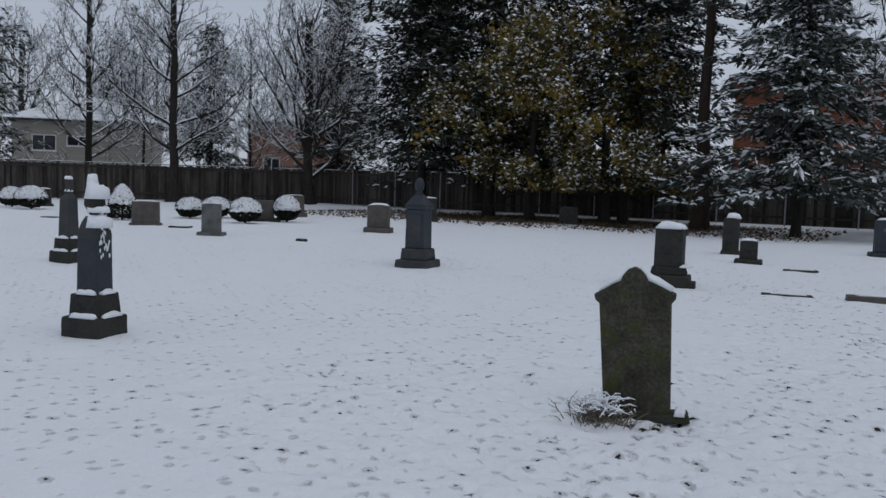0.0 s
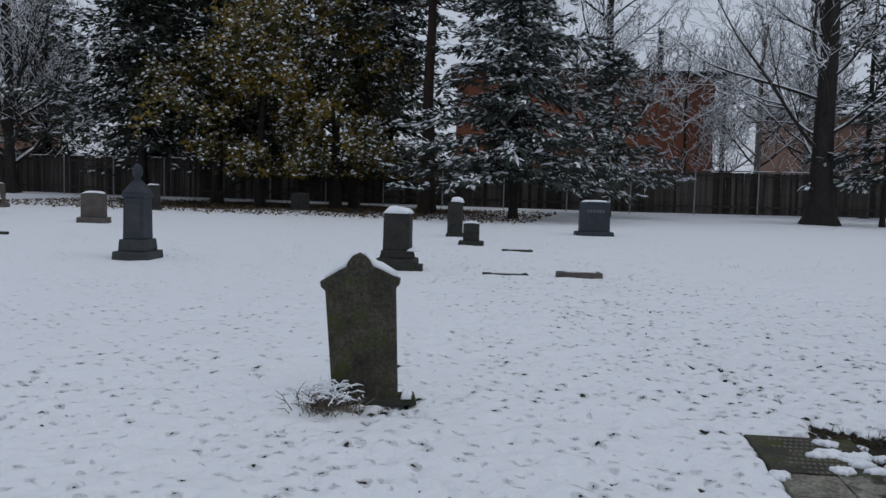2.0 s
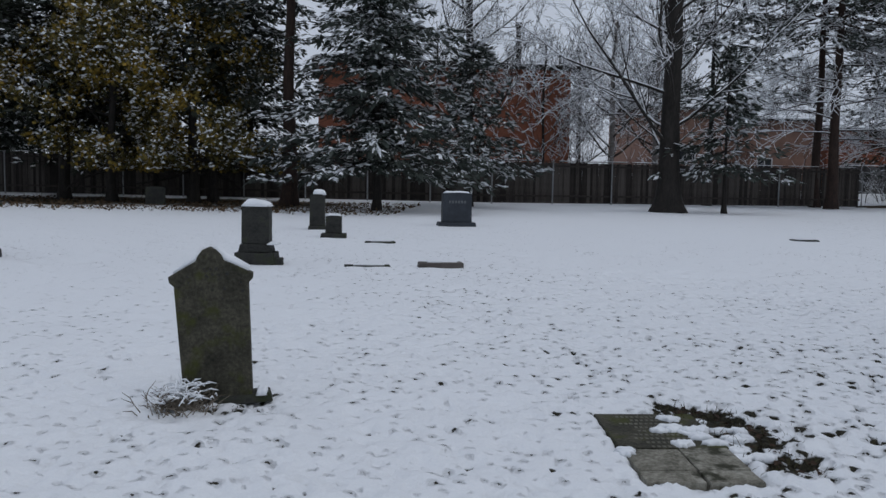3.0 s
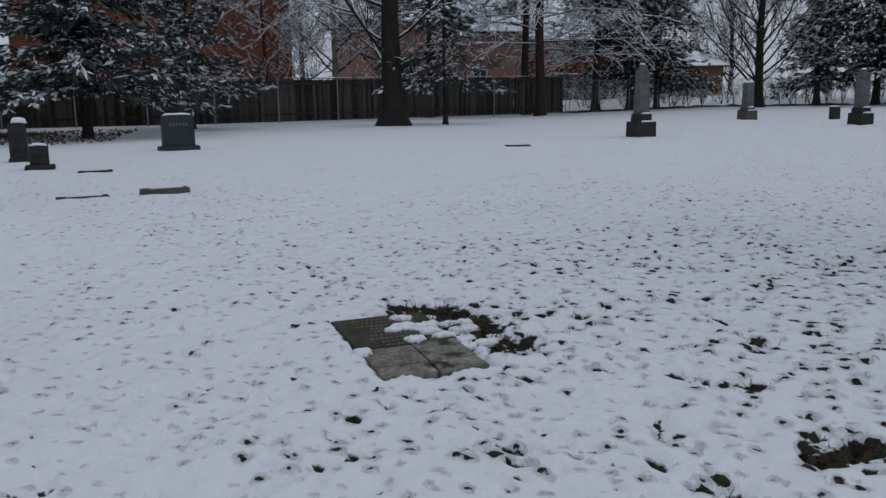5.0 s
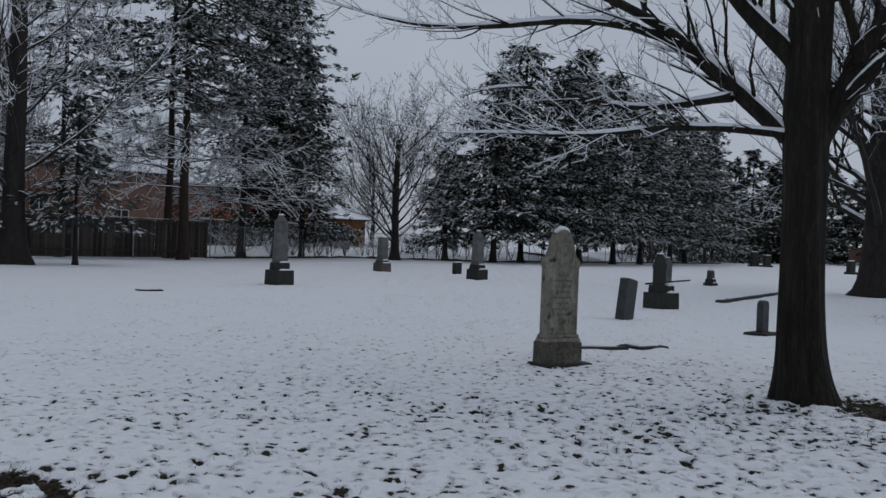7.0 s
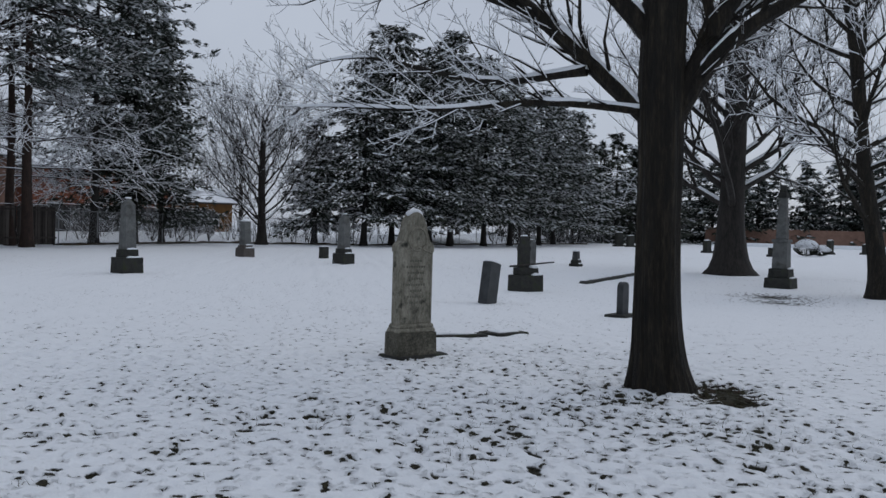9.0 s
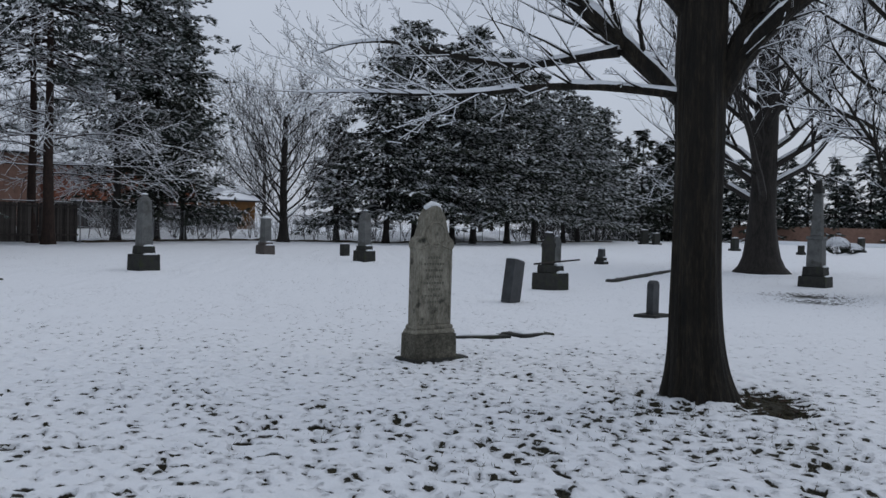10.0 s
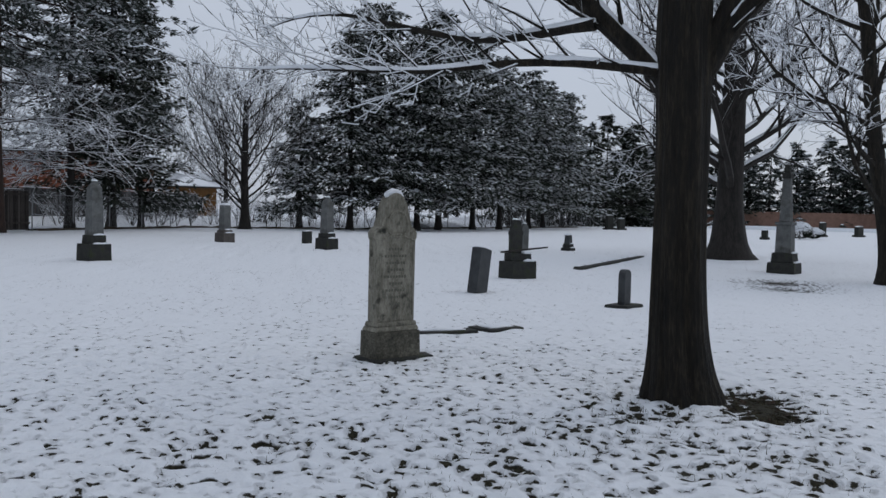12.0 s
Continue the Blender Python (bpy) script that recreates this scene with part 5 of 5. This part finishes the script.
part("plinth", block((0.54, 0.36, 0.18), 0.4, 0.95, 0.02, 0.012, 4), STONE_DARK, t)
half = [(0.16, 0.58), (0.165, 0.98), (0.185, 1.0), (0.185, 1.06), (0.12, 1.16), (0.1, 1.26), (0.05, 1.33), (0.0, 1.345)]
part("tablet", slab_profile([(px - 0.08, pz) for px, pz in half] + [(-px - 0.08, pz) for px, pz in half[-2::-1]], 0.11), STONE_DARK, t)
half = [(0.1, 0.58), (0.105, 1.1), (0.07, 1.2), (0.0, 1.27)]
part("side_tablet", slab_profile([(px + 0.17, pz) for px, pz in half] + [(-px + 0.17, pz) for px, pz in half[-2::-1]], 0.1), MARBLE_GREY, t)
part("snow_cap", snow_lump(0.16, 0.12, 0.035, 1.335, (-0.08, 0), 6), SNOW, t, "", True)
part("snow_cap", snow_lump(0.09, 0.1, 0.03, 1.25, (0.17, 0), 2), SNOW, t, "", True)
part("snow", snow_lump(0.2, 0.16, 0.09, 0.57, (0.14, -0.12), 4), SNOW, t, "snow heaped on the ledge", True)
part("snow", snow_lump(0.3, 0.09, 0.06, 0.4, (0.16, -0.2), 8), SNOW, t, "snow on the ledge", True)
g = Geo()
g.tube([Vector((-0.75, -0.3, 0.62)), Vector((0.6, -0.33, 0.72))], [0.025, 0.02], 6, True)
part("fallen_stick", g, BARK_FAR, t, "stick lying across the ledge")
t = obelisk(34.1, -10.2, [(0.44, 0.14), (0.34, 0.16)], (0.25, 0.35), "small dark monument with a rounded snowy top", (STONE_DARK, GRANITE), "flat", True, RZ, 26, 0.85)
upright(13.5, -5.2, 0.24, 0.12, 0.62, "narrow rounded headstone on a flat footing", GRANITE, None, 0.09, seed=27, cap=0.0)
g = Geo()
g.box((0, 0, 0), (0.62, 0.4, 0.05), 0.95)
tagged(part("stone_footing", g, STONE_DARK), "flat dark footing slab under the narrow headstone", "gravestone").matrix_world = pose(13.5, -5.2, gz(13.5, -5.2) - 0.01, 0, 0, RZ)
# tall monument with a cross-like finial
t = obelisk(22.2, -12.85, [(0.74, 0.32), (0.58, 0.26)], (0.42, 0.75), "tall grey marble monument with a draped shaft", (STONE_DARK, MARBLE_GREY), "none", True, RZ, 28, 0.92)
part("cornice", block((0.46, 0.46, 0.09), 1.33, 1, 0.02), MARBLE_GREY, t)
part("column", block((0.3, 0.3, 1.2), 1.42, 0.68, 0.03, 0.006, 3), MARBLE_GREY, t)
part("crest", block((0.34, 0.26, 0.16), 2.6, 0.8, 0.03, 0.01, 4), STONE_DARK, t)
part("crest_top", block((0.16, 0.16, 0.22), 2.75, 0.9, 0.03, 0.01, 5), STONE_DARK, t)
# stones far off
for sx, sy, sw, sh in ((86, -29.5, 0.9, 1.5), (85, -30.4, 0.8, 1.2), (66, -30.2, 0.6, 1.05), (72, -44.5, 0.6, 1.3), (75, -50, 1.0, 1.0), (58, -31.5, 0.25, 0.7)):
    upright(sx, sy, sw, 0.4, sh, "distant dark headstone on the snow", STONE_DARK, (1.5, 1.5, 0.2), 0.05, seed=int(sx), cap=0.06, rz=-60)

# flat markers and kerbs
def flat_marker(x, y, w, d, h, label, mat, rz=RZ, snow=True, seed=1):
    t = thing("grave_marker", pose(x, y, gz(x, y) - 0.02, 0, 0, rz), label, "gravestone", "flat markers")
    part("slab", block((w, d, h + 0.02), 0, 0.97, 0.015, 0.008, seed), mat, t)
    if snow:
        part("snow", snow_lump(w * 0.7, d * 0.7, 0.03, h + 0.02, (0.03, 0.03), seed), SNOW, t, "snow on the slab", True)
    return t


flat_marker(7.75, 9.2, 0.68, 0.26, 0.08, "low brown granite marker standing out of the snow", GRANITE_BROWN, -40)
flat_marker(6.95, 9.95, 0.7, 0.2, 0.02, "sunken marker almost covered by snow", STONE_DARK, -40, seed=2)
flat_marker(10.2, 13.0, 0.62, 0.2, 0.03, "sunken marker almost covered by snow", STONE_DARK, -40, seed=3)
flat_marker(2.4, 20.3, 0.26, 0.2, 0.06, "small dark marker standing out of the snow", STONE_DARK, -20, False, 4)
flat_marker(18.7, 7.6, 0.6, 0.3, 0.03, "sunken dark marker in the snow", STONE_DARK, -50, seed=5)
flat_marker(0.2, 25.6, 0.6, 0.35, 0.04, "sunken dark marker in the snow", STONE_DARK, -20, seed=6)
flat_marker(-3.2, 30.5, 0.7, 0.35, 0.03, "sunken dark marker in the snow", STONE_DARK, -20, False, seed=7)
flat_marker(10.4, -1.75, 1.0, 0.26, 0.03, "stone plot kerb edged with snow", STONE_DARK, -75, True, 8)
flat_marker(10.8, -2.55, 0.6, 0.42, 0.03, "broken stone slab edged with snow", STONE_DARK, -60, True, 9)
kerb = flat_marker(26.2, -9.4, 8.4, 0.3, 0.07, "long stone plot kerb with snow along it", STONE_DARK, -32, False, 10)
for k in range(9):
    part("snow", snow_lump(0.5 + 0.3 * (k % 3), 0.16, 0.05, 0.085, (-3.8 + 0.92 * k, 0.07), k), SNOW, kerb, "snow on the kerb", True)


# the broken ledger slab in the grass
def ledger():
    t = thing("ledger_slab", pose(2.36, 2.70, gz(2.36, 2.7) - 0.05, 0, 0, -46), "cracked mossy marble slab sunk in the lawn, partly swept of snow", "gravestone")
    for k, (cx, cy, w, d) in enumerate(((-0.01, 0.25, 0.6, 0.66), (-0.15, -0.25, 0.3, 0.33), (0.14, -0.24, 0.27, 0.35), (-0.16, -0.505, 0.29, 0.17), (0.135, -0.512, 0.27, 0.175))):
        part("fragment", block((w, d, 0.06), -0.022 - 0.004 * (k % 2), 0.99, 0.006, 0.004, k, (cx, cy)), STONE_MOSS if k == 0 else LEDGER, t, "mossy slab" if k == 0 else "")
    g = Geo()
    for k in range(9):
        wd = 0.2 + 0.2 * random.Random(k).random()
        for j in range(int(wd / 0.03)):
            g.box((-wd / 2 + 0.03 * j, 0.5 - 0.07 * k, 0.0375), (0.017, 0.03, 0.003))
    tagged(part("lettering", g, DARK_LETTER, t, "worn illegible lettering"), kind="stuff")
    r_ = random.Random(31)
    for k, (cx, cy, spread_, count) in enumerate(((0.02, 0.24, 0.1, 5), (0.2, 0.17, 0.09, 6), (0.24, 0.42, 0.07, 4), (0.3, -0.06, 0.08, 4), (0.36, 0.28, 0.07, 4), (0.4, -0.2, 0.06, 3), (-0.28, -0.14, 0.04, 2), (0.05, -0.02, 0.03, 2), (0.42, 0.1, 0.06, 3))):
        for j in range(count):
            px, py = cx + r_.gauss(0, spread_), cy + r_.gauss(0, spread_ * 0.5)
            part("snow", snow_lump(0.07 + 0.1 * r_.random(), 0.05 + 0.06 * r_.random(), 0.026 + 0.02 * r_.random(), 0.034 if px < 0.28 else 0.01, (px, py), 5 * k + j, 0.0, 0.45), SNOW, t, "clump of snow", True)


ledger()


# ---------------- shrubs ----------------
def shrub(x, y, rx, h, label, seed, snowy=0.55, point=False):
    rng = random.Random(seed)
    t = thing("shrub", pose(x, y, gz(x, y)), label, "shrub", "clipped shrubs")
    g, white, wood = Geo(), Geo(), Geo()
    wood.tube([Vector((0, 0, -0.05)), Vector((0, 0, h * 0.6))], [0.05, 0.03], 6)
    for k in range(2600):
        a, u = rng.random() * 2 * math.pi, rng.random()
        if point:
            rad = rx * (1 - u) ** 0.6 * min(1, 0.55 + u * 3)
        else:
            rad = rx * math.sqrt(max(0, 1 - (2 * u - 1) ** 2)) * 0.98 + 0.02
        rad *= 0.75 + 0.25 * rng.random() + 0.12 * noise.noise(Vector((a, u * 4, seed)))
        p = Vector((rad * math.cos(a), rad * math.sin(a), 0.04 + u * h * 0.95))
        d = Vector((p.x, p.y, rng.random() * 0.6)).normalized()
        w = d.cross(Vector((rng.gauss(0, 1), rng.gauss(0, 1), 1))).normalized()
        s = 0.06 + 0.06 * rng.random()
        g.add([p, p + d * s * 0.5 + w * s * 0.4, p + d * s, p + d * s * 0.5 - w * s * 0.4], [(0, 1, 2, 3)])
        if u > 0.45 and rng.random() < snowy + 0.7 * (u - 0.45):
            q = p + Vector((0, 0, 0.03))
            e = Vector((math.cos(a * 3), math.sin(a * 3), -0.1)) * s * 1.25
            o_ = (Vector((p.x, p.y, 0)).normalized() * -0.4 + UP * 0.8) * s * 0.9
            e = Vector((-p.y, p.x, 0)).normalized() * s * 1.1
            q = q + Vector((p.x, p.y, 0)).normalized() * 0.06
            white.add([q - e, q + o_, q + e, q - o_ * 0.7], [(0, 1, 2, 3)])
    part("stem", wood, BARK_FAR, t)
    part("foliage", g, SHRUB, t)
    part("snow", white, SNOW_TWIG, t, "snow on the foliage")
    return t


for sx, sy, rr, hh, lab, pt in ((-1.2, 29.4, 0.56, 1.05, "pointed evergreen shrub under snow", True), (1.0, 31.0, 0.42, 0.62, "rounded shrub capped with snow", False), (1.95, 31.6, 0.5, 0.64, "rounded shrub capped with snow", False),
                                (2.4, 28.2, 0.45, 0.72, "rounded shrub beside a dark headstone", False), (3.95, 29.3, 0.38, 0.8, "rounded shrub beside a dark headstone", False), (-5.0, 38.8, 0.45, 0.72, "rounded shrub capped with snow", False),
                                (-4.2, 36.9, 0.55, 0.8, "rounded shrub capped with snow", False), (62, -36.5, 0.9, 1.3, "rounded shrub capped with snow by far stones", False), (63.5, -38.5, 0.8, 0.8, "low shrub capped with snow by far stones", False)):
    shrub(sx, sy, rr, hh, lab, int(sx * 10 + 100), 0.45, pt)


# ---------------- beyond the wire fence ----------------
def bank(points, width, height, label, seed, mat=SNOW, name="snow_bank", category="snow"):
    """A low bank of snow along a line."""
    g = Geo()
    n = 60
    a, b = Vector(points[0]), Vector(points[1])
    side = (b - a).normalized().cross(UP)
    rows = 9
    vs = []
    for i in range(n + 1):
        for j in range(rows):
            u = j / (rows - 1)
            p = a.lerp(b, i / n) + side * (u - 0.5) * width
            hgt = height * math.sin(math.pi * u) ** 0.8 * (0.75 + 0.5 * noise.noise(Vector((i * 0.22, u * 2, seed))))
            vs.append((p.x, p.y, -0.06 + hgt))
    g.add(vs, [(i * rows + j, i * rows + j + 1, (i + 1) * rows + j + 1, (i + 1) * rows + j) for i in range(n) for j in range(rows - 1)])
    return tagged(part(name, g, mat, None, "", True), label, category, kind="structure")


bank([(58, 24, 0), (82, -10, 0)], 12, 0.85, "low snow-covered bank beyond the wire fence", 1)
bank([(77, -4, 0), (150, -45, 0)], 14, 0.9, "low snow-covered bank beyond the wire fence", 2)

for k, (a, b) in enumerate(zip(LINK[:-2], LINK[1:-1])):
    bank([a, b], 0.9, 0.22, "dark leaf litter drifted along the foot of the wire fence", 5 + k, EARTH, "leaf_drift", "leaves")


def thicket(a, b, count, h, label, seed, snowy=0.5):
    """Bare brush: many thin stems in a strip."""
    rng = random.Random(seed)
    t = thing("thicket", pose(0, 0, 0), label, "brush", "", "stuff")
    wood, snow = Geo(), Geo()
    a, b = Vector(a), Vector(b)
    for k in range(count):
        p = a.lerp(b, rng.random()) + Vector((rng.gauss(0, 1.5), rng.gauss(0, 1.5), 0))
        for j in range(3):
            bough(wood, snow, rng, p, Vector((rng.gauss(0, 0.35), rng.gauss(0, 0.35), 1)), h * (0.5 + 0.6 * rng.random()), 0.03, 1, 2, 3, 0.1, 0.12, snowy, 6, 0.012)
    tagged(part("stems", wood, TWIG, t), kind="stuff")
    tagged(part("snow", snow, SNOW_TWIG, t), kind="stuff")


thicket((58, 16, 0), (72, -4, 0), 90, 2.2, "snowy bare brush beyond the wire fence", 1, 0.9)
thicket((84, -17, 0), (140, -46, 0), 130, 8.0, "grey bare thicket at the edge of the lawn", 2, 0.25)
thicket((-14, 58, 0), (12, 56, 0), 40, 2.6, "snowy bare brush behind the board fence", 3, 0.9)
thicket((36, 30, 0), (50, 21, 0), 30, 3.0, "snowy bare brush behind the board fence", 4, 0.8)

# the grey board fence across the gap beyond the wire
GREY_BOARD = material("silvered_fence_board", [(0.05, 0.05, 0.05), (0.12, 0.12, 0.12), (0.2, 0.2, 0.2)], 2.5, 26, 0.85, 0.4, (3, 3, 0.35), per_island=0.3)
FAR_RUN = [Vector((56.7, 19.1, 0)), Vector((68.3, 9.1, 0))]
run, length = (FAR_RUN[1] - FAR_RUN[0]).normalized(), (FAR_RUN[1] - FAR_RUN[0]).length
f = thing("board_fence", pose(FAR_RUN[0].x, FAR_RUN[0].y, 0, 0, 0, math.degrees(math.atan2(run.y, run.x))), "silver-grey board fence with snow on its top beyond the wire fence", "fence", "board fence", "structure")
boards, snow = Geo(), Geo()
for k in range(int(length / 0.15)):
    boards.box((0.15 * k, 0.01 * (k % 2), 0), (0.14, 0.02, 2.3 + 0.02 * math.sin(k * 1.7)))
boards.box((length / 2, 0.05, 1.9), (length, 0.05, 0.09))
snow.box((length / 2, 0, 2.33), (length, 0.12, 0.07), 0.8)
tagged(part("boards", boards, GREY_BOARD, f), kind="stuff")
part("snow", snow, SNOW, f, "snow on the top of the boards")

# the road and the far tree line
ROAD = pose(118, -60, 0, 0, 0, -112)
g = Geo()
g.box((50, 0, 0.0), (112, 8, 0.05), 1)
tagged(part("road", g, ASPHALT), "wet road beyond the far edge of the lawn", "road", kind="structure").matrix_world = ROAD
g = Geo()
g.box((50, 0, 0), (112, 1.6, 0.5), 0.96)
tagged(part("snow_ridge", g, SNOW), "ploughed ridge of snow along the road", "snow", kind="structure").matrix_world = ROAD @ pose(0, -5.5, 0)
g = Geo()
g.box((50, 0, 0), (112, 0.2, 2.6), 1)
tagged(part("far_fence", g, BRICK_BROWN), "long brown fence beyond the road", "fence", kind="structure").matrix_world = ROAD @ pose(0, 9, 0)
rng = random.Random(5)
for k in range(12):
    a = k / 11
    bare_tree(112 + 26 * a + rng.gauss(0, 4), -12 - 42 * a + rng.gauss(0, 3), 13 + 5 * rng.random(), 0.25, "grey bare tree in the far wood", 600 + k, 0.1, 22, 2, TWIG, 0.45, 0.45, 0, "far trees", 0.03)
for k in range(9):
    a = k / 8
    conifer(101 + 24 * a + rng.gauss(0, 2), -27 - 30 * a + rng.gauss(0, 2), 12 + 5 * rng.random(), 0.3, 6.0, "dark conifer in the wood past the wire fence", 230 + k, 0.06, NEEDLE, 0.35, 0.8, twig=0.9, dense=0.8)
for k in range(26):
    a = k / 25
    conifer(140 + 6 * rng.random() - 26 * a, -50 - 46 * a + rng.gauss(0, 2), 10 + 6 * rng.random(), 0.35, 7.0, "far conifer in the tree line beyond the road", 200 + k, 0.04, NEEDLE_BLUE, 0.35, 0.9, twig=1.0, dense=0.8)
for k in range(10):
    a = k / 9
    bare_tree(-60 + 90 * a + rng.gauss(0, 4), 110 - 10 * a + rng.gauss(0, 5), 13 + 5 * rng.random(), 0.3, "far bare tree in the tree line beyond the houses", 300 + k, 0.12, 18, 2, TWIG, 0.5, 0.5, 0, "far trees", 0.03)
for k in range(8):
    a = k / 7
    bare_tree(60 + 60 * a + rng.gauss(0, 4), 62 - 55 * a + rng.gauss(0, 5), 12 + 5 * rng.random(), 0.3, "far bare tree in the tree line beyond the houses", 400 + k, 0.12, 18, 2, TWIG, 0.5, 0.5, 0, "far trees", 0.03)

# ---------------- grass, litter and small things ----------------
rng = random.Random(77)
g, g2 = Geo(), Geo()
xs = np.array([rng.uniform(0.5, 12) for _ in range(60000)])
ys = np.array([rng.uniform(-6, 8) for _ in range(60000)])
vals = bare_value(xs, ys)
hs = ground_height(xs, ys)
for x, y, v, h_ in zip(xs, ys, vals, hs):
    if v < 0.66 + 0.3 * rng.random():
        continue
    p = Vector((x, y, h_ - 0.03))
    d = Vector((rng.gauss(0, 0.6), rng.gauss(0, 0.6), 0.8)).normalized()
    s = 0.03 + 0.035 * rng.random()
    w = Vector((-d.y, d.x, 0)).normalized() * 0.003
    g.add([p - w, p + w, p + d * s + Vector((d.x, d.y, 0)) * s * 0.4], [(0, 1, 2)])
tagged(part("grass", g, GRASS), "dark winter grass blades poking through the snow", "grass", kind="stuff")
# pale dead grass clump at the foot of the lichened tablet
for k in range(300):
    a = rng.random() * 6.3
    r_ = abs(rng.gauss(0, 0.11))
    p = Vector((0.83 + r_ * math.cos(a), 5.1 + r_ * math.sin(a), 0))
    d = Vector((rng.gauss(-0.1, 0.5), rng.gauss(-0.1, 0.5), 0.8)).normalized()
    s = 0.06 + 0.11 * rng.random()
    pts = [p, p + d * s * 0.5, p + d * s + Vector((d.x, d.y, -0.5)) * s * 0.3]
    g2.tube(pts, [0.004, 0.003, 0.0015], 3)
g3 = Geo()
for k in range(120):
    a = rng.random() * 6.3
    r_ = abs(rng.gauss(0, 0.11))
    p = Vector((0.83 + r_ * math.cos(a), 5.1 + r_ * math.sin(a), 0.05 + 0.09 * rng.random()))
    d = Vector((rng.gauss(-0.2, 0.7), rng.gauss(-0.2, 0.7), 0.15)).normalized()
    s = 0.05 + 0.07 * rng.random()
    g3.tube([p, p + d * s * 0.5 + UP * 0.012, p + d * s], [0.003, 0.006, 0.002], 4)
tagged(part("snow_on_grass", g3, SNOW), "snow caught on a clump of dead grass", "snow", kind="stuff")
tagged(part("dead_grass", g2, GRASS_PALE), "pale clump of dead grass at the foot of the tablet", "grass", kind="stuff")
g = Geo()
for cx, cy, rr, count in ((2.95, 2.5, 0.22, 90), (2.6, 2.1, 0.2, 50), (3.05, 2.9, 0.18, 50), (6.3, -3.75, 0.35, 120), (6.9, -4.0, 0.3, 90), (1.6, 0.45, 0.15, 50)):
    for k in range(count):
        x, y = rng.gauss(cx, rr * 0.7), rng.gauss(cy, rr * 0.7)
        p = Vector((x, y, gz(x, y) - 0.03))
        a, s = rng.random() * 6.3, 0.012 + 0.016 * rng.random()
        e, o_ = Vector((math.cos(a), math.sin(a), rng.gauss(0, 0.25))) * s, Vector((-math.sin(a), math.cos(a), rng.gauss(0, 0.3))) * s * 0.6
        g.add([p - e, p - o_ + UP * 0.006, p + e, p + o_ + UP * 0.006], [(0, 1, 2, 3)])
tagged(part("fallen_leaves", g, LEAF_DRY), "dry brown leaves on the bare patches", "leaves", kind="stuff")
g = Geo()
for k in range(5200):
    u, v = rng.uniform(-11, 11), rng.uniform(-7.0, 2.5) + rng.gauss(0, 0.5)
    x, y = 16.4 + 0.8 * v + 0.6 * u, 32.9 + 0.6 * v - 0.8 * u
    p = Vector((x, y, gz(x, y) + 0.03))
    a, s = rng.random() * 6.3, 0.03 + 0.05 * rng.random()
    e, o_ = Vector((math.cos(a), math.sin(a), rng.gauss(0, 0.5))) * s, Vector((-math.sin(a), math.cos(a), rng.gauss(0, 0.5))) * s * 0.6
    g.add([p - e, p - o_ + UP * 0.012, p + e, p + o_ + UP * 0.012], [(0, 1, 2, 3)])
tagged(part("leaf_litter", g, LITTER), "brown leaf litter under the trees along the fence", "leaves", kind="stuff")
